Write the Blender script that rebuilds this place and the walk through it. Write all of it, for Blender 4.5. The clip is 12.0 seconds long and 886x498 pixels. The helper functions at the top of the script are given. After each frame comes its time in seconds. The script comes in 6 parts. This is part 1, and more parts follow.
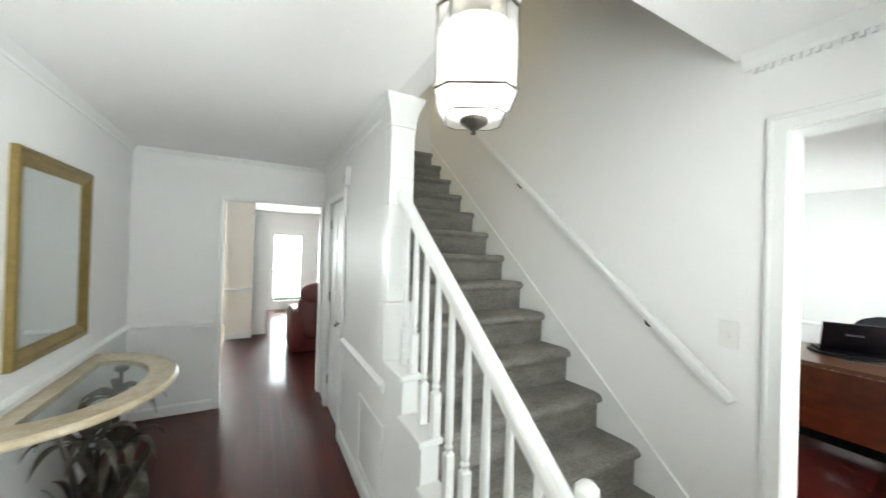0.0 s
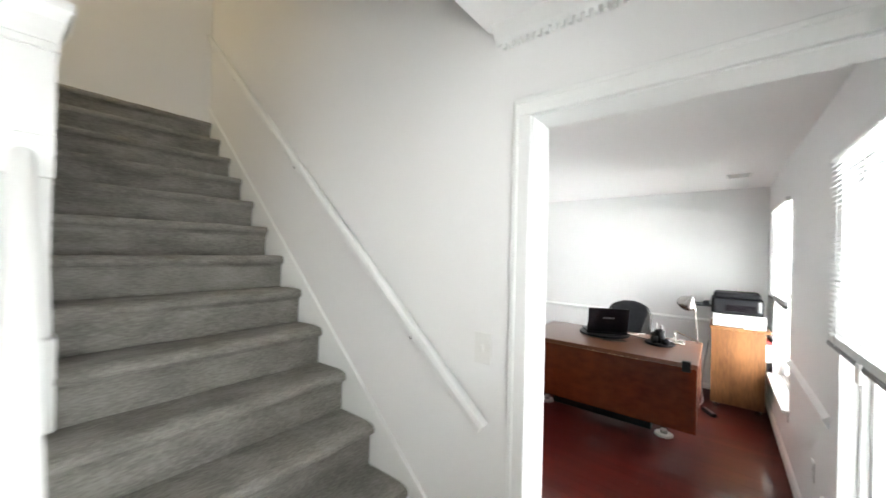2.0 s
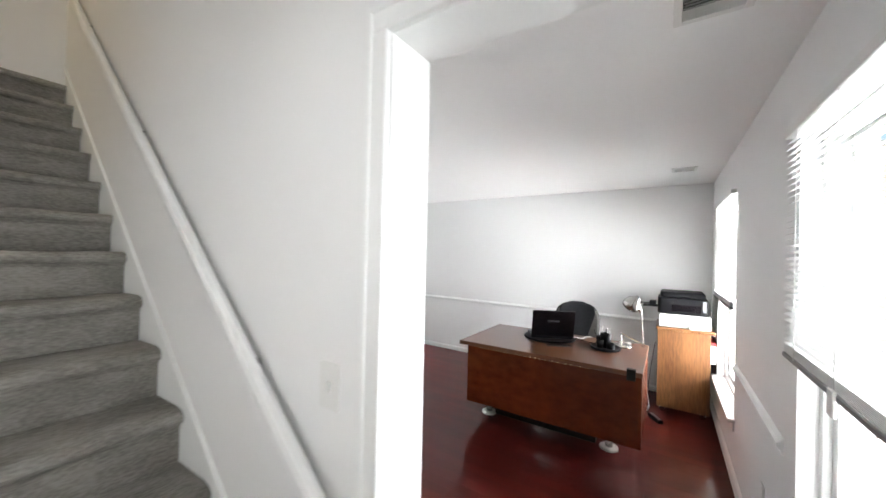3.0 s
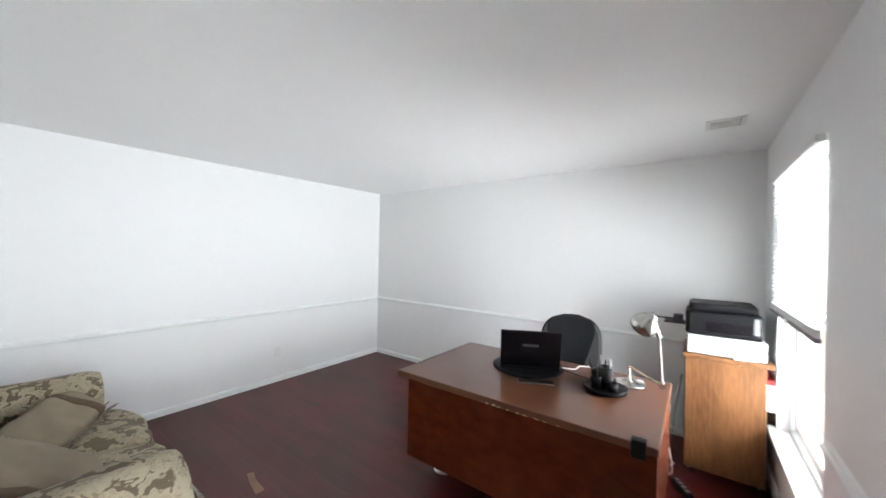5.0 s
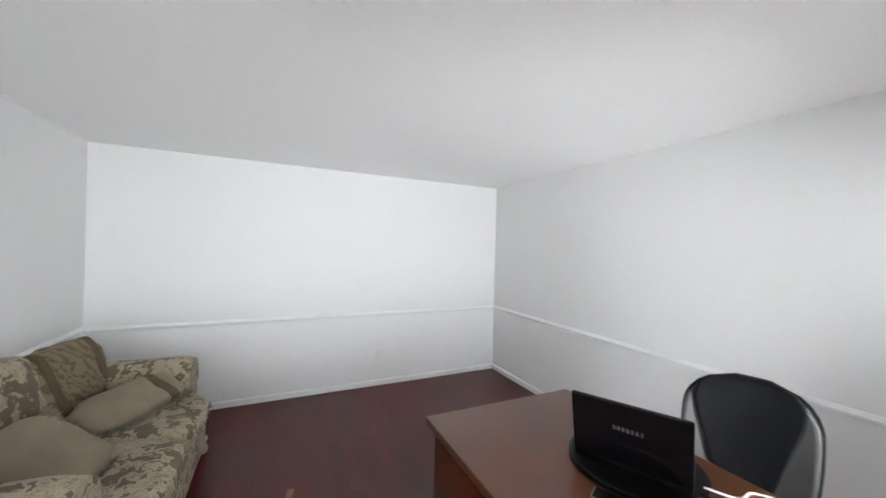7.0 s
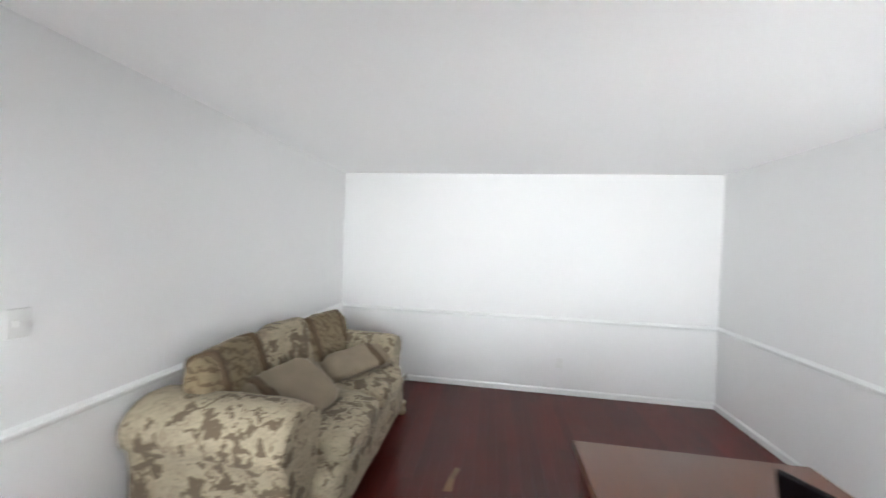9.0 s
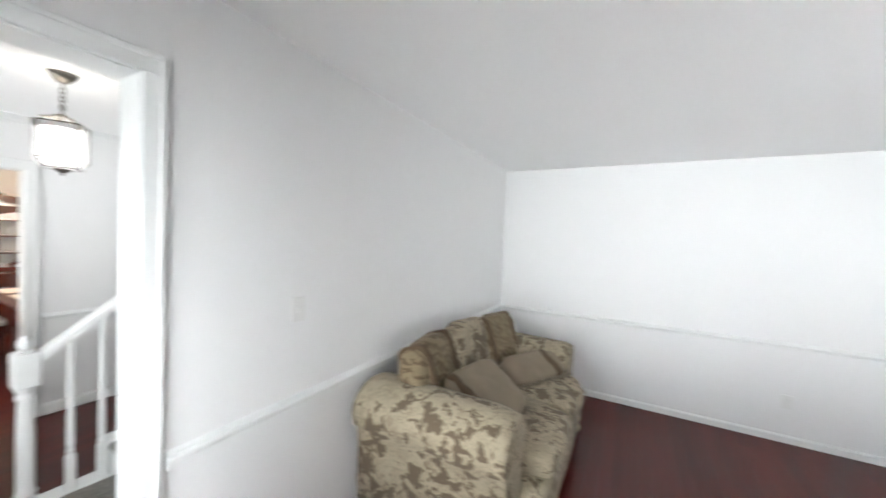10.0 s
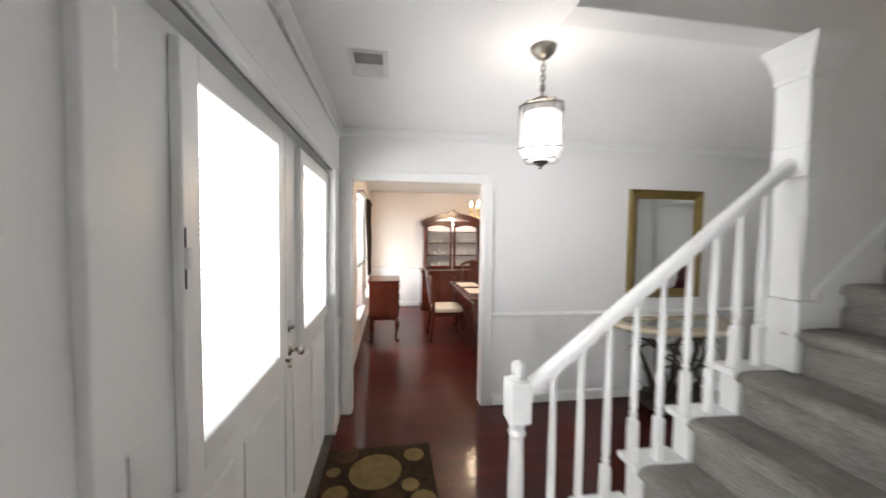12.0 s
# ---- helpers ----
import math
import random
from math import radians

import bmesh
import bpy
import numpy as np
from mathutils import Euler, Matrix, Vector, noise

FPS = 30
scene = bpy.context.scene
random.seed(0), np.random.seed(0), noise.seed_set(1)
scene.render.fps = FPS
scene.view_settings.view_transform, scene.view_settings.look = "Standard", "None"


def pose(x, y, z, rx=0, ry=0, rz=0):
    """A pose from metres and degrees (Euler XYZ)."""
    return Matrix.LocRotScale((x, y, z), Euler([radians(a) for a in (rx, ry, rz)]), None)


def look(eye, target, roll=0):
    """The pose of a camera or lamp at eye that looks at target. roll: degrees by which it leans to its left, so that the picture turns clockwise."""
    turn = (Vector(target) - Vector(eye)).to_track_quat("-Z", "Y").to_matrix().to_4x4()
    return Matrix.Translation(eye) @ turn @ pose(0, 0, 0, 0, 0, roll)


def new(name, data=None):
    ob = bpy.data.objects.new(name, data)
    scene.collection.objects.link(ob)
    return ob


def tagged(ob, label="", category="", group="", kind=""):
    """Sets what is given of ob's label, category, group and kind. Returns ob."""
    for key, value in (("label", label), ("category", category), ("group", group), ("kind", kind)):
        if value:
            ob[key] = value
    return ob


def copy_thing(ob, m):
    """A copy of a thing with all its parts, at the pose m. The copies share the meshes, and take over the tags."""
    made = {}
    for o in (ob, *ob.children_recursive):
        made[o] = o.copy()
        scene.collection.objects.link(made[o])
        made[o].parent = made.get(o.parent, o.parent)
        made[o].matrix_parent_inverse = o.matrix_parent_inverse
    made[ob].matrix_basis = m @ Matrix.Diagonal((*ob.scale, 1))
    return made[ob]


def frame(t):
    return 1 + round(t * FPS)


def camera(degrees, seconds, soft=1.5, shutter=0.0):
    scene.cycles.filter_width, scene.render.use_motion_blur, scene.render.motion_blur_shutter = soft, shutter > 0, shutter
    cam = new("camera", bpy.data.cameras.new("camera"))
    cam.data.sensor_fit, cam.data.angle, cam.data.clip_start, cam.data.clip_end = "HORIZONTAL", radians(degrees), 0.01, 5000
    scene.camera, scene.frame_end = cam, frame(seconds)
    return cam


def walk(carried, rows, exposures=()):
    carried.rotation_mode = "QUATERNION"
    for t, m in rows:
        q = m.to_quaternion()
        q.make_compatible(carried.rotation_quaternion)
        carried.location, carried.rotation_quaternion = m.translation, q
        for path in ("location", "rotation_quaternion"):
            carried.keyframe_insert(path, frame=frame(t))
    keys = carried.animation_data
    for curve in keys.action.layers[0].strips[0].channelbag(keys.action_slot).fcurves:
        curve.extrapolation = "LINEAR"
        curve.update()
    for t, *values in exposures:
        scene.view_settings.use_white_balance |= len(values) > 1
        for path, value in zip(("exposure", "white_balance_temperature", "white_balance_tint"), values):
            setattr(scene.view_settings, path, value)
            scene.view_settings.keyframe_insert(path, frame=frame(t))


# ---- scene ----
cam = camera(104.4, 12.0, shutter=0.6)
PATH = [
    (0, (0.614, 0.646, 1.591), (1.56, 2.407, 1.602), 1.7),
    (0.5, (0.758, 0.646, 1.612), (1.862, 2.313, 1.617), 1.4),
    (1, (0.918, 0.619, 1.613), (2.163, 2.185, 1.628), 1.4),
    (1.5, (1.072, 0.623, 1.619), (2.486, 2.037, 1.631), 1.4),
    (2, (1.302, 0.677, 1.63), (2.859, 1.933, 1.637), 1.3),
    (2.5, (1.553, 0.687, 1.611), (3.202, 1.819, 1.619), 1.3),
    (3, (1.832, 0.663, 1.611), (3.506, 1.759, 1.623), 1.3),
    (3.2, (1.927, 0.667, 1.607), (3.604, 1.756, 1.623), 1.5),
    (4.8, (2.877, 0.657, 1.617), (4.512, 1.808, 1.622), 0.9),
    (5, (2.977, 0.677, 1.593), (4.583, 1.868, 1.599), 1.1),
    (5.5, (3.269, 0.736, 1.61), (4.732, 2.099, 1.616), 1.2),
    (6, (3.556, 0.721, 1.61), (4.826, 2.266, 1.613), 1.0),
    (6.5, (3.801, 0.722, 1.613), (4.874, 2.41, 1.613), 1.3),
    (8.5, (4.446, 0.753, 1.622), (4.474, 2.753, 1.602), 1.8),
    (9, (4.33, 0.71, 1.632), (4.039, 2.688, 1.599), 2.0),
    (9.5, (4.128, 0.702, 1.622), (3.493, 2.598, 1.579), 1.7),
    (10, (3.863, 0.7, 1.628), (2.907, 2.456, 1.561), 2.4),
    (10.5, (3.634, 0.699, 1.598), (2.238, 2.129, 1.524), 1.7),
    (11, (3.334, 0.746, 1.615), (1.576, 1.694, 1.517), 1.1),
    (11.5, (2.982, 0.714, 1.592), (1.06, 1.261, 1.499), 1.0),
    (12, (2.618, 0.671, 1.575), (0.643, 0.976, 1.484), 0.8),
]
EXPOSURES = [(0.0, 0.72, 6550, 2), (1.5, 0.70, 6600, 5), (2.5, 0.62, 6650, 9), (3.0, 0.52, 6600, 10), (5.0, 0.30, 6400, 9), (6.0, 0.05, 6450, 10), (6.5, 0.06, 6450, 10), (8.5, 0.26, 6500, 10),
             (9.5, 0.38, 6450, 9), (10.0, 0.35, 6450, 9), (10.5, 0.34, 6500, 9), (11.0, 0.34, 6550, 11), (11.5, 0.15, 6650, 12), (12.0, 0.20, 6700, 12)]
walk(cam, [(t, look(eye, target, roll)) for t, eye, target, roll in PATH], EXPOSURES)

# ---- world, sun and large lights ----
world = bpy.data.worlds.new("sky")
scene.world = world
world.use_nodes = True
wn = world.node_tree.nodes
sky = wn.new("ShaderNodeTexSky")
sky.sky_type, sky.sun_disc = "NISHITA", False
sky.sun_elevation, sky.sun_rotation = radians(52), radians(20)
wn["Background"].inputs[1].default_value = 0.15
world.node_tree.links.new(sky.outputs[0], wn["Background"].inputs[0])
sun = new("sun", bpy.data.lights.new("sun", "SUN"))
sun.data.energy, sun.data.angle, sun.data.color = 2.0, radians(3), (1.0, 0.95, 0.88)
sun.matrix_world = look((2, 14, 18), (2, 3, 0))


def sky_lamp(name, eye, target, w, h, watts, color=(0.915, 0.965, 1.0)):
    ob = new(name, bpy.data.lights.new(name, "AREA"))
    ob.data.shape, ob.data.size, ob.data.size_y = "RECTANGLE", w, h
    ob.data.energy, ob.data.color = watts, color
    ob.matrix_world = look(eye, target)
    return ob


# ---- materials ----
def material(name, color, rough=0.5, metal=0.0, var=0.06, scale=6.0, fine=120.0, bump=0.02, color2=None, stretch=(1, 1, 1), coat=0.0, spread=None, spec=0.5):
    """A surface with slow and fine variation of its colour and a small relief."""
    m = bpy.data.materials.new(name)
    m.use_nodes = True
    n, link = m.node_tree.nodes, m.node_tree.links.new
    b = n["Principled BSDF"]
    b.inputs["Roughness"].default_value, b.inputs["Metallic"].default_value = rough, metal
    b.inputs["Coat Weight"].default_value = coat
    b.inputs["Specular IOR Level"].default_value = spec
    b.inputs["Coat Roughness"].default_value = 0.13
    tc, mp = n.new("ShaderNodeTexCoord"), n.new("ShaderNodeMapping")
    mp.inputs["Scale"].default_value = stretch
    link(tc.outputs["Object"], mp.inputs["Vector"])
    slow, quick = n.new("ShaderNodeTexNoise"), n.new("ShaderNodeTexNoise")
    slow.inputs["Scale"].default_value, slow.inputs["Detail"].default_value = scale, 4
    quick.inputs["Scale"].default_value, quick.inputs["Detail"].default_value = fine, 3
    link(mp.outputs[0], slow.inputs["Vector"])
    link(mp.outputs[0], quick.inputs["Vector"])
    mix = n.new("ShaderNodeMath")
    mix.operation = "MULTIPLY_ADD"
    link(quick.outputs[0], mix.inputs[0])
    mix.inputs[1].default_value = 0.5
    half = n.new("ShaderNodeMath")
    half.operation = "MULTIPLY"
    half.inputs[1].default_value = 0.5
    link(slow.outputs[0], half.inputs[0])
    link(half.outputs[0], mix.inputs[2])
    ramp = n.new("ShaderNodeValToRGB")
    low, high = spread or (0.35, 0.65)
    ramp.color_ramp.elements[0].position, ramp.color_ramp.elements[1].position = low, high
    other = color2 or tuple(min(1, c * (1 + var)) for c in color)
    base = color if color2 else tuple(c * (1 - var) for c in color)
    ramp.color_ramp.elements[0].color, ramp.color_ramp.elements[1].color = (*base, 1), (*other, 1)
    link(mix.outputs[0], ramp.inputs[0])
    link(ramp.outputs[0], b.inputs["Base Color"])
    if bump:
        bp = n.new("ShaderNodeBump")
        bp.inputs["Strength"].default_value, bp.inputs["Distance"].default_value = min(1, bump * 10), 0.003
        link(mix.outputs[0], bp.inputs["Height"])
        link(bp.outputs[0], b.inputs["Normal"])
    return m


def plank_material(name, dark, light, rough):
    """Stained boards: grain along y, each board of its own tone."""
    m = bpy.data.materials.new(name)
    m.use_nodes = True
    n, link = m.node_tree.nodes, m.node_tree.links.new
    b = n["Principled BSDF"]
    b.inputs["Specular IOR Level"].default_value = 0.10
    b.inputs["Coat Weight"].default_value, b.inputs["Coat Roughness"].default_value = 0.45, 0.095
    geo, mp, noise_ = n.new("ShaderNodeNewGeometry"), n.new("ShaderNodeMapping"), n.new("ShaderNodeTexNoise")
    mp.inputs["Scale"].default_value = (16, 1.6, 16)
    link(geo.outputs["Position"], mp.inputs["Vector"])
    link(mp.outputs[0], noise_.inputs["Vector"])
    noise_.inputs["Scale"].default_value, noise_.inputs["Detail"].default_value = 1.0, 2
    info = n.new("ShaderNodeObjectInfo")
    add = n.new("ShaderNodeMath")
    add.operation = "ADD"
    link(info.outputs["Random"], add.inputs[0])
    link(geo.outputs["Random Per Island"], add.inputs[1])
    fr = n.new("ShaderNodeMath")
    fr.operation = "FRACT"
    link(add.outputs[0], fr.inputs[0])
    mixer = n.new("ShaderNodeMath")
    mixer.operation = "MULTIPLY_ADD"
    link(fr.outputs[0], mixer.inputs[0])
    mixer.inputs[1].default_value = 0.22
    half = n.new("ShaderNodeMath")
    half.operation = "MULTIPLY"
    half.inputs[1].default_value = 0.3
    link(noise_.outputs[0], half.inputs[0])
    link(half.outputs[0], mixer.inputs[2])
    ramp = n.new("ShaderNodeValToRGB")
    ramp.color_ramp.elements[0].position, ramp.color_ramp.elements[1].position = 0.15, 0.85
    ramp.color_ramp.elements[0].color, ramp.color_ramp.elements[1].color = (*dark, 1), (*light, 1)
    link(mixer.outputs[0], ramp.inputs[0])
    link(ramp.outputs[0], b.inputs["Base Color"])
    scuff = n.new("ShaderNodeTexNoise")
    scuff.inputs["Scale"].default_value, scuff.inputs["Detail"].default_value = 3.0, 6
    link(geo.outputs["Position"], scuff.inputs["Vector"])
    rr = n.new("ShaderNodeMapRange")
    rr.inputs["From Min"].default_value, rr.inputs["From Max"].default_value = 0.3, 0.7
    rr.inputs["To Min"].default_value, rr.inputs["To Max"].default_value = rough, rough * 1.08
    link(scuff.outputs[0], rr.inputs["Value"])
    link(rr.outputs[0], b.inputs["Roughness"])
    wave, ripple = n.new("ShaderNodeTexNoise"), n.new("ShaderNodeBump")
    wave.inputs["Scale"].default_value, wave.inputs["Detail"].default_value = 1.0, 3
    link(mp.outputs[0], wave.inputs["Vector"])
    ripple.inputs["Strength"].default_value, ripple.inputs["Distance"].default_value = 0.6, 0.0024
    link(wave.outputs[0], ripple.inputs["Height"])
    link(ripple.outputs[0], b.inputs["Coat Normal"])
    return m


def damask_material(name, ground, figure, scale=9.0, scroll=False):
    """Woven upholstery with leafy figures, or scrolls, on a darker ground."""
    m = bpy.data.materials.new(name)
    m.use_nodes = True
    n, link = m.node_tree.nodes, m.node_tree.links.new
    b = n["Principled BSDF"]
    b.inputs["Roughness"].default_value = 0.75
    b.inputs["Sheen Weight"].default_value = 0.04
    b.inputs["Specular IOR Level"].default_value = 0.2
    tc = n.new("ShaderNodeTexCoord")
    warp = n.new("ShaderNodeTexNoise")
    warp.inputs["Scale"].default_value, warp.inputs["Detail"].default_value = 14.0, 2
    link(tc.outputs["Object"], warp.inputs["Vector"])
    addv = n.new("ShaderNodeMixRGB")
    addv.blend_type, addv.inputs[0].default_value = "ADD", 0.13
    link(tc.outputs["Object"], addv.inputs[1])
    link(warp.outputs["Color"], addv.inputs[2])
    lobes, addl = n.new("ShaderNodeTexNoise"), n.new("ShaderNodeMixRGB")
    lobes.inputs["Scale"].default_value, lobes.inputs["Detail"].default_value = 42.0, 1
    link(tc.outputs["Object"], lobes.inputs["Vector"])
    addl.blend_type, addl.inputs[0].default_value = "ADD", 0.045
    link(addv.outputs[0], addl.inputs[1])
    link(lobes.outputs["Color"], addl.inputs[2])
    fig = n.new("ShaderNodeTexNoise")
    fig.inputs["Scale"].default_value, fig.inputs["Detail"].default_value, fig.inputs["Distortion"].default_value = scale, 1.2, 1.2
    link(addl.outputs[0], fig.inputs["Vector"])
    ramp = n.new("ShaderNodeValToRGB")
    e = ramp.color_ramp.elements
    e[0].position, e[1].position = 0.445, 0.475
    e[0].color, e[1].color = (*ground, 1), (*figure, 1)
    for at_, shade_ in ((0.535, 0.92), (0.548, 0.45), (0.560, 0.95), (0.60, 0.88), (0.625, 0.30), (0.66, 0.80)):
        stop = e.new(at_)
        stop.color = (*[g + (f - g) * shade_ for g, f in zip(ground, figure)], 1)
    if scroll:
        curl, both = n.new("ShaderNodeTexWave"), n.new("ShaderNodeMath")
        curl.wave_type, curl.rings_direction = "RINGS", "X"
        curl.inputs["Scale"].default_value, curl.inputs["Distortion"].default_value = 5.5, 7.0
        curl.inputs["Detail"].default_value, curl.inputs["Detail Scale"].default_value = 1.5, 1.1
        link(addl.outputs[0], curl.inputs["Vector"])
        both.operation, both.inputs[1].default_value, both.inputs[2].default_value = "MULTIPLY_ADD", 0.22, 0.385
        link(curl.outputs["Fac"], both.inputs[0])
        link(both.outputs[0], ramp.inputs[0])
    else:
        link(fig.outputs[0], ramp.inputs[0])
    weave = n.new("ShaderNodeTexNoise")
    weave.inputs["Scale"].default_value = 260.0
    link(tc.outputs["Object"], weave.inputs["Vector"])
    mult = n.new("ShaderNodeMixRGB")
    mult.blend_type, mult.inputs[0].default_value = "MULTIPLY", 0.35
    link(ramp.outputs[0], mult.inputs[1])
    link(weave.outputs[0], mult.inputs[2])
    link(mult.outputs[0], b.inputs["Base Color"])
    bp = n.new("ShaderNodeBump")
    bp.inputs["Strength"].default_value, bp.inputs["Distance"].default_value = 0.4, 0.002
    link(weave.outputs[0], bp.inputs["Height"])
    link(bp.outputs[0], b.inputs["Normal"])
    return m


def glow(name, color, strength):
    m = bpy.data.materials.new(name)
    m.use_nodes = True
    b = m.node_tree.nodes["Principled BSDF"]
    b.inputs["Base Color"].default_value = (*color, 1)
    b.inputs["Emission Color"].default_value = (*color, 1)
    b.inputs["Emission Strength"].default_value = strength
    return m


def clear_glass(name, rough=0.0, tint=(1, 1, 1)):
    m = bpy.data.materials.new(name)
    m.use_nodes = True
    b = m.node_tree.nodes["Principled BSDF"]
    b.inputs["Base Color"].default_value = (*tint, 1)
    b.inputs["Roughness"].default_value, b.inputs["IOR"].default_value = rough, 1.2
    b.inputs["Transmission Weight"].default_value = 1.0
    return m


PAINT = material("white_wall_paint", (0.80, 0.80, 0.795), 0.55, var=0.012, scale=0.8, fine=160, bump=0.012)
CEIL = material("ceiling_paint", (0.91, 0.91, 0.905), 0.7, var=0.012, scale=0.7, fine=90, bump=0.02)
DINING = material("warm_wall_paint", (0.82, 0.765, 0.71), 0.55, var=0.012, scale=0.8, fine=160, bump=0.012)
TRIM = material("semigloss_white_paint", (0.81, 0.82, 0.81), 0.32, var=0.015, scale=3, fine=80, bump=0.01)
FLOORWOOD = plank_material("cherry_floorboards", (0.052, 0.0056, 0.0038), (0.106, 0.0110, 0.0070), 0.42)
SUBFLOOR = material("dark_subfloor", (0.012, 0.004, 0.003), 0.5, bump=0)
CARPET = material("grey_carpet", (0.155, 0.146, 0.130), 0.95, color2=(0.30, 0.287, 0.263), scale=9, fine=105, bump=0.14, stretch=(0.55, 1, 1.3), spread=(0.36, 0.64))
DAMASK = damask_material("damask_upholstery", (0.160, 0.121, 0.078), (0.430, 0.370, 0.262), 9.0)
STRIPE = damask_material("striped_damask", (0.145, 0.106, 0.060), (0.270, 0.210, 0.128), 11.0, True)
BAND = material("brown_woven_band", (0.088, 0.057, 0.028), 0.8, var=0.25, scale=30, fine=250, bump=0.05)
PLAINCLOTH = material("tan_cushion_cloth", (0.215, 0.172, 0.118), 0.85, var=0.10, scale=9, fine=300, bump=0.05)
FRINGEMAT = material("mixed_fringe", (0.12, 0.10, 0.075), 0.9, color2=(0.42, 0.37, 0.29), scale=60, fine=200, bump=0.03)
MAHOGANY = material("mahogany_veneer", (0.056, 0.0108, 0.0038), 0.26, spec=0.35, color2=(0.102, 0.0215, 0.0072), scale=5, fine=26, bump=0, stretch=(2.5, 0.35, 0.6), coat=0.3)
DESKTOP = material("glossy_desk_top", (0.092, 0.031, 0.0125), 0.30, spec=0.4, color2=(0.102, 0.036, 0.016), scale=5, fine=30, bump=0, stretch=(2.5, 0.3, 1), coat=0.35)
CHERRY = material("cherry_furniture", (0.050, 0.0085, 0.005), 0.25, color2=(0.098, 0.0185, 0.009), scale=6, fine=40, bump=0.004, stretch=(1, 1, 0.3), coat=0.3)
OAK = material("oak_veneer", (0.080, 0.031, 0.011), 0.45, spec=0.3, color2=(0.185, 0.082, 0.030), scale=5, fine=42, bump=0.01, stretch=(1.6, 1.6, 0.22))
PINE = material("raw_wood", (0.42, 0.30, 0.18), 0.7, var=0.15, scale=30, fine=200, bump=0.02)
BLACK = material("black_plastic", (0.005, 0.005, 0.006), 0.45, spec=0.14, var=0.2, scale=20, fine=300, bump=0.01)
GLOSSBLACK = material("glossy_black_plastic", (0.005, 0.004, 0.005), 0.16, spec=0.2, var=0.2, scale=8, fine=60, bump=0.0)
MESHBLACK = material("black_chair_fabric", (0.006, 0.006, 0.007), 0.9, spec=0.1, var=0.3, scale=30, fine=400, bump=0.05)
GREYFAB = material("grey_chair_fabric", (0.075, 0.073, 0.070), 0.8, var=0.12, scale=20, fine=350, bump=0.04)
BADGE = material("dull_badge", (0.075, 0.075, 0.08), 0.5, var=0.05, bump=0)
NICKEL = material("aged_nickel", (0.24, 0.22, 0.19), 0.34, metal=1.0, var=0.08, scale=12, fine=120, bump=0.004)
GREYPL = material("grey_plastic", (0.16, 0.16, 0.165), 0.4, var=0.06, bump=0.005)
WHITEPL = material("white_plastic", (0.75, 0.75, 0.73), 0.35, var=0.02, bump=0.004)
PAPER = material("white_paper", (0.82, 0.82, 0.80), 0.7, var=0.03, bump=0.01)
REDPL = material("red_card", (0.35, 0.02, 0.02), 0.5, bump=0.01)
CHROME = material("brushed_nickel", (0.56, 0.55, 0.53), 0.22, metal=1.0, var=0.05, scale=10, fine=200, bump=0.004)
RINGMETAL = material("polished_ring", (0.80, 0.79, 0.77), 0.3, metal=1.0, var=0.03, bump=0)
DARKMETAL = material("dark_bronze", (0.085, 0.075, 0.065), 0.4, metal=0.8, var=0.2, scale=14, fine=90, bump=0.02)
BRASS = material("polished_brass", (0.72, 0.52, 0.20), 0.2, metal=1.0, var=0.06, scale=12, fine=90, bump=0.003)
GOLD = material("gilt_frame", (0.25, 0.180, 0.060), 0.4, metal=0.5, var=0.2, scale=15, fine=120, bump=0.03)
MIRROR = material("mirror_silver", (0.72, 0.75, 0.74), 0.01, metal=1.0, var=0.0, bump=0)
TRAVERTINE = material("cream_stone", (0.50, 0.40, 0.26), 0.22, color2=(0.66, 0.57, 0.42), scale=9, fine=60, bump=0.006, coat=0.3)
DRIFT = material("bronze_leaf_base", (0.030, 0.026, 0.018), 0.5, color2=(0.085, 0.072, 0.048), metal=0.3, scale=12, fine=70, bump=0.05)
REDLEATHER = material("oxblood_leather", (0.0650, 0.0060, 0.0060), 0.3, color2=(0.1050, 0.0110, 0.0100), scale=7, fine=120, bump=0.02)
RUG = material("dark_brown_rug", (0.020, 0.013, 0.008), 0.95, color2=(0.05, 0.034, 0.022), scale=25, fine=300, bump=0.08, spec=0.08)
RUGTAN = material("tan_rug_discs", (0.12, 0.085, 0.038), 0.95, color2=(0.21, 0.15, 0.07), scale=14, fine=300, bump=0.08, spec=0.08)
RUGBROWN = material("brown_rug_discs", (0.045, 0.026, 0.014), 0.95, color2=(0.08, 0.05, 0.03), scale=14, fine=300, bump=0.08, spec=0.08)
CREAMSEAT = material("cream_striped_seat", (0.55, 0.50, 0.42), 0.8, color2=(0.72, 0.68, 0.60), scale=18, fine=150, bump=0.03)
TILE = material("beige_floor_tile", (0.45, 0.38, 0.30), 0.25, color2=(0.56, 0.49, 0.40), scale=4, fine=40, bump=0.01)
DRAPE = material("brown_drape", (0.055, 0.035, 0.022), 0.85, var=0.25, scale=20, fine=150, bump=0.05)
BRICK = material("pale_red_brick", (0.52, 0.40, 0.34), 0.85, color2=(0.55, 0.36, 0.29), scale=14, fine=90, bump=0.08)
PAVING = material("pale_concrete", (0.52, 0.49, 0.46), 0.9, var=0.08, scale=2, fine=60, bump=0.05)
GRASS = material("lawn", (0.045, 0.075, 0.022), 0.95, color2=(0.10, 0.14, 0.05), scale=3, fine=40, bump=0.1)
CONCRETE = material("porch_concrete", (0.22, 0.215, 0.20), 0.85, var=0.12, scale=4, fine=60, bump=0.05)
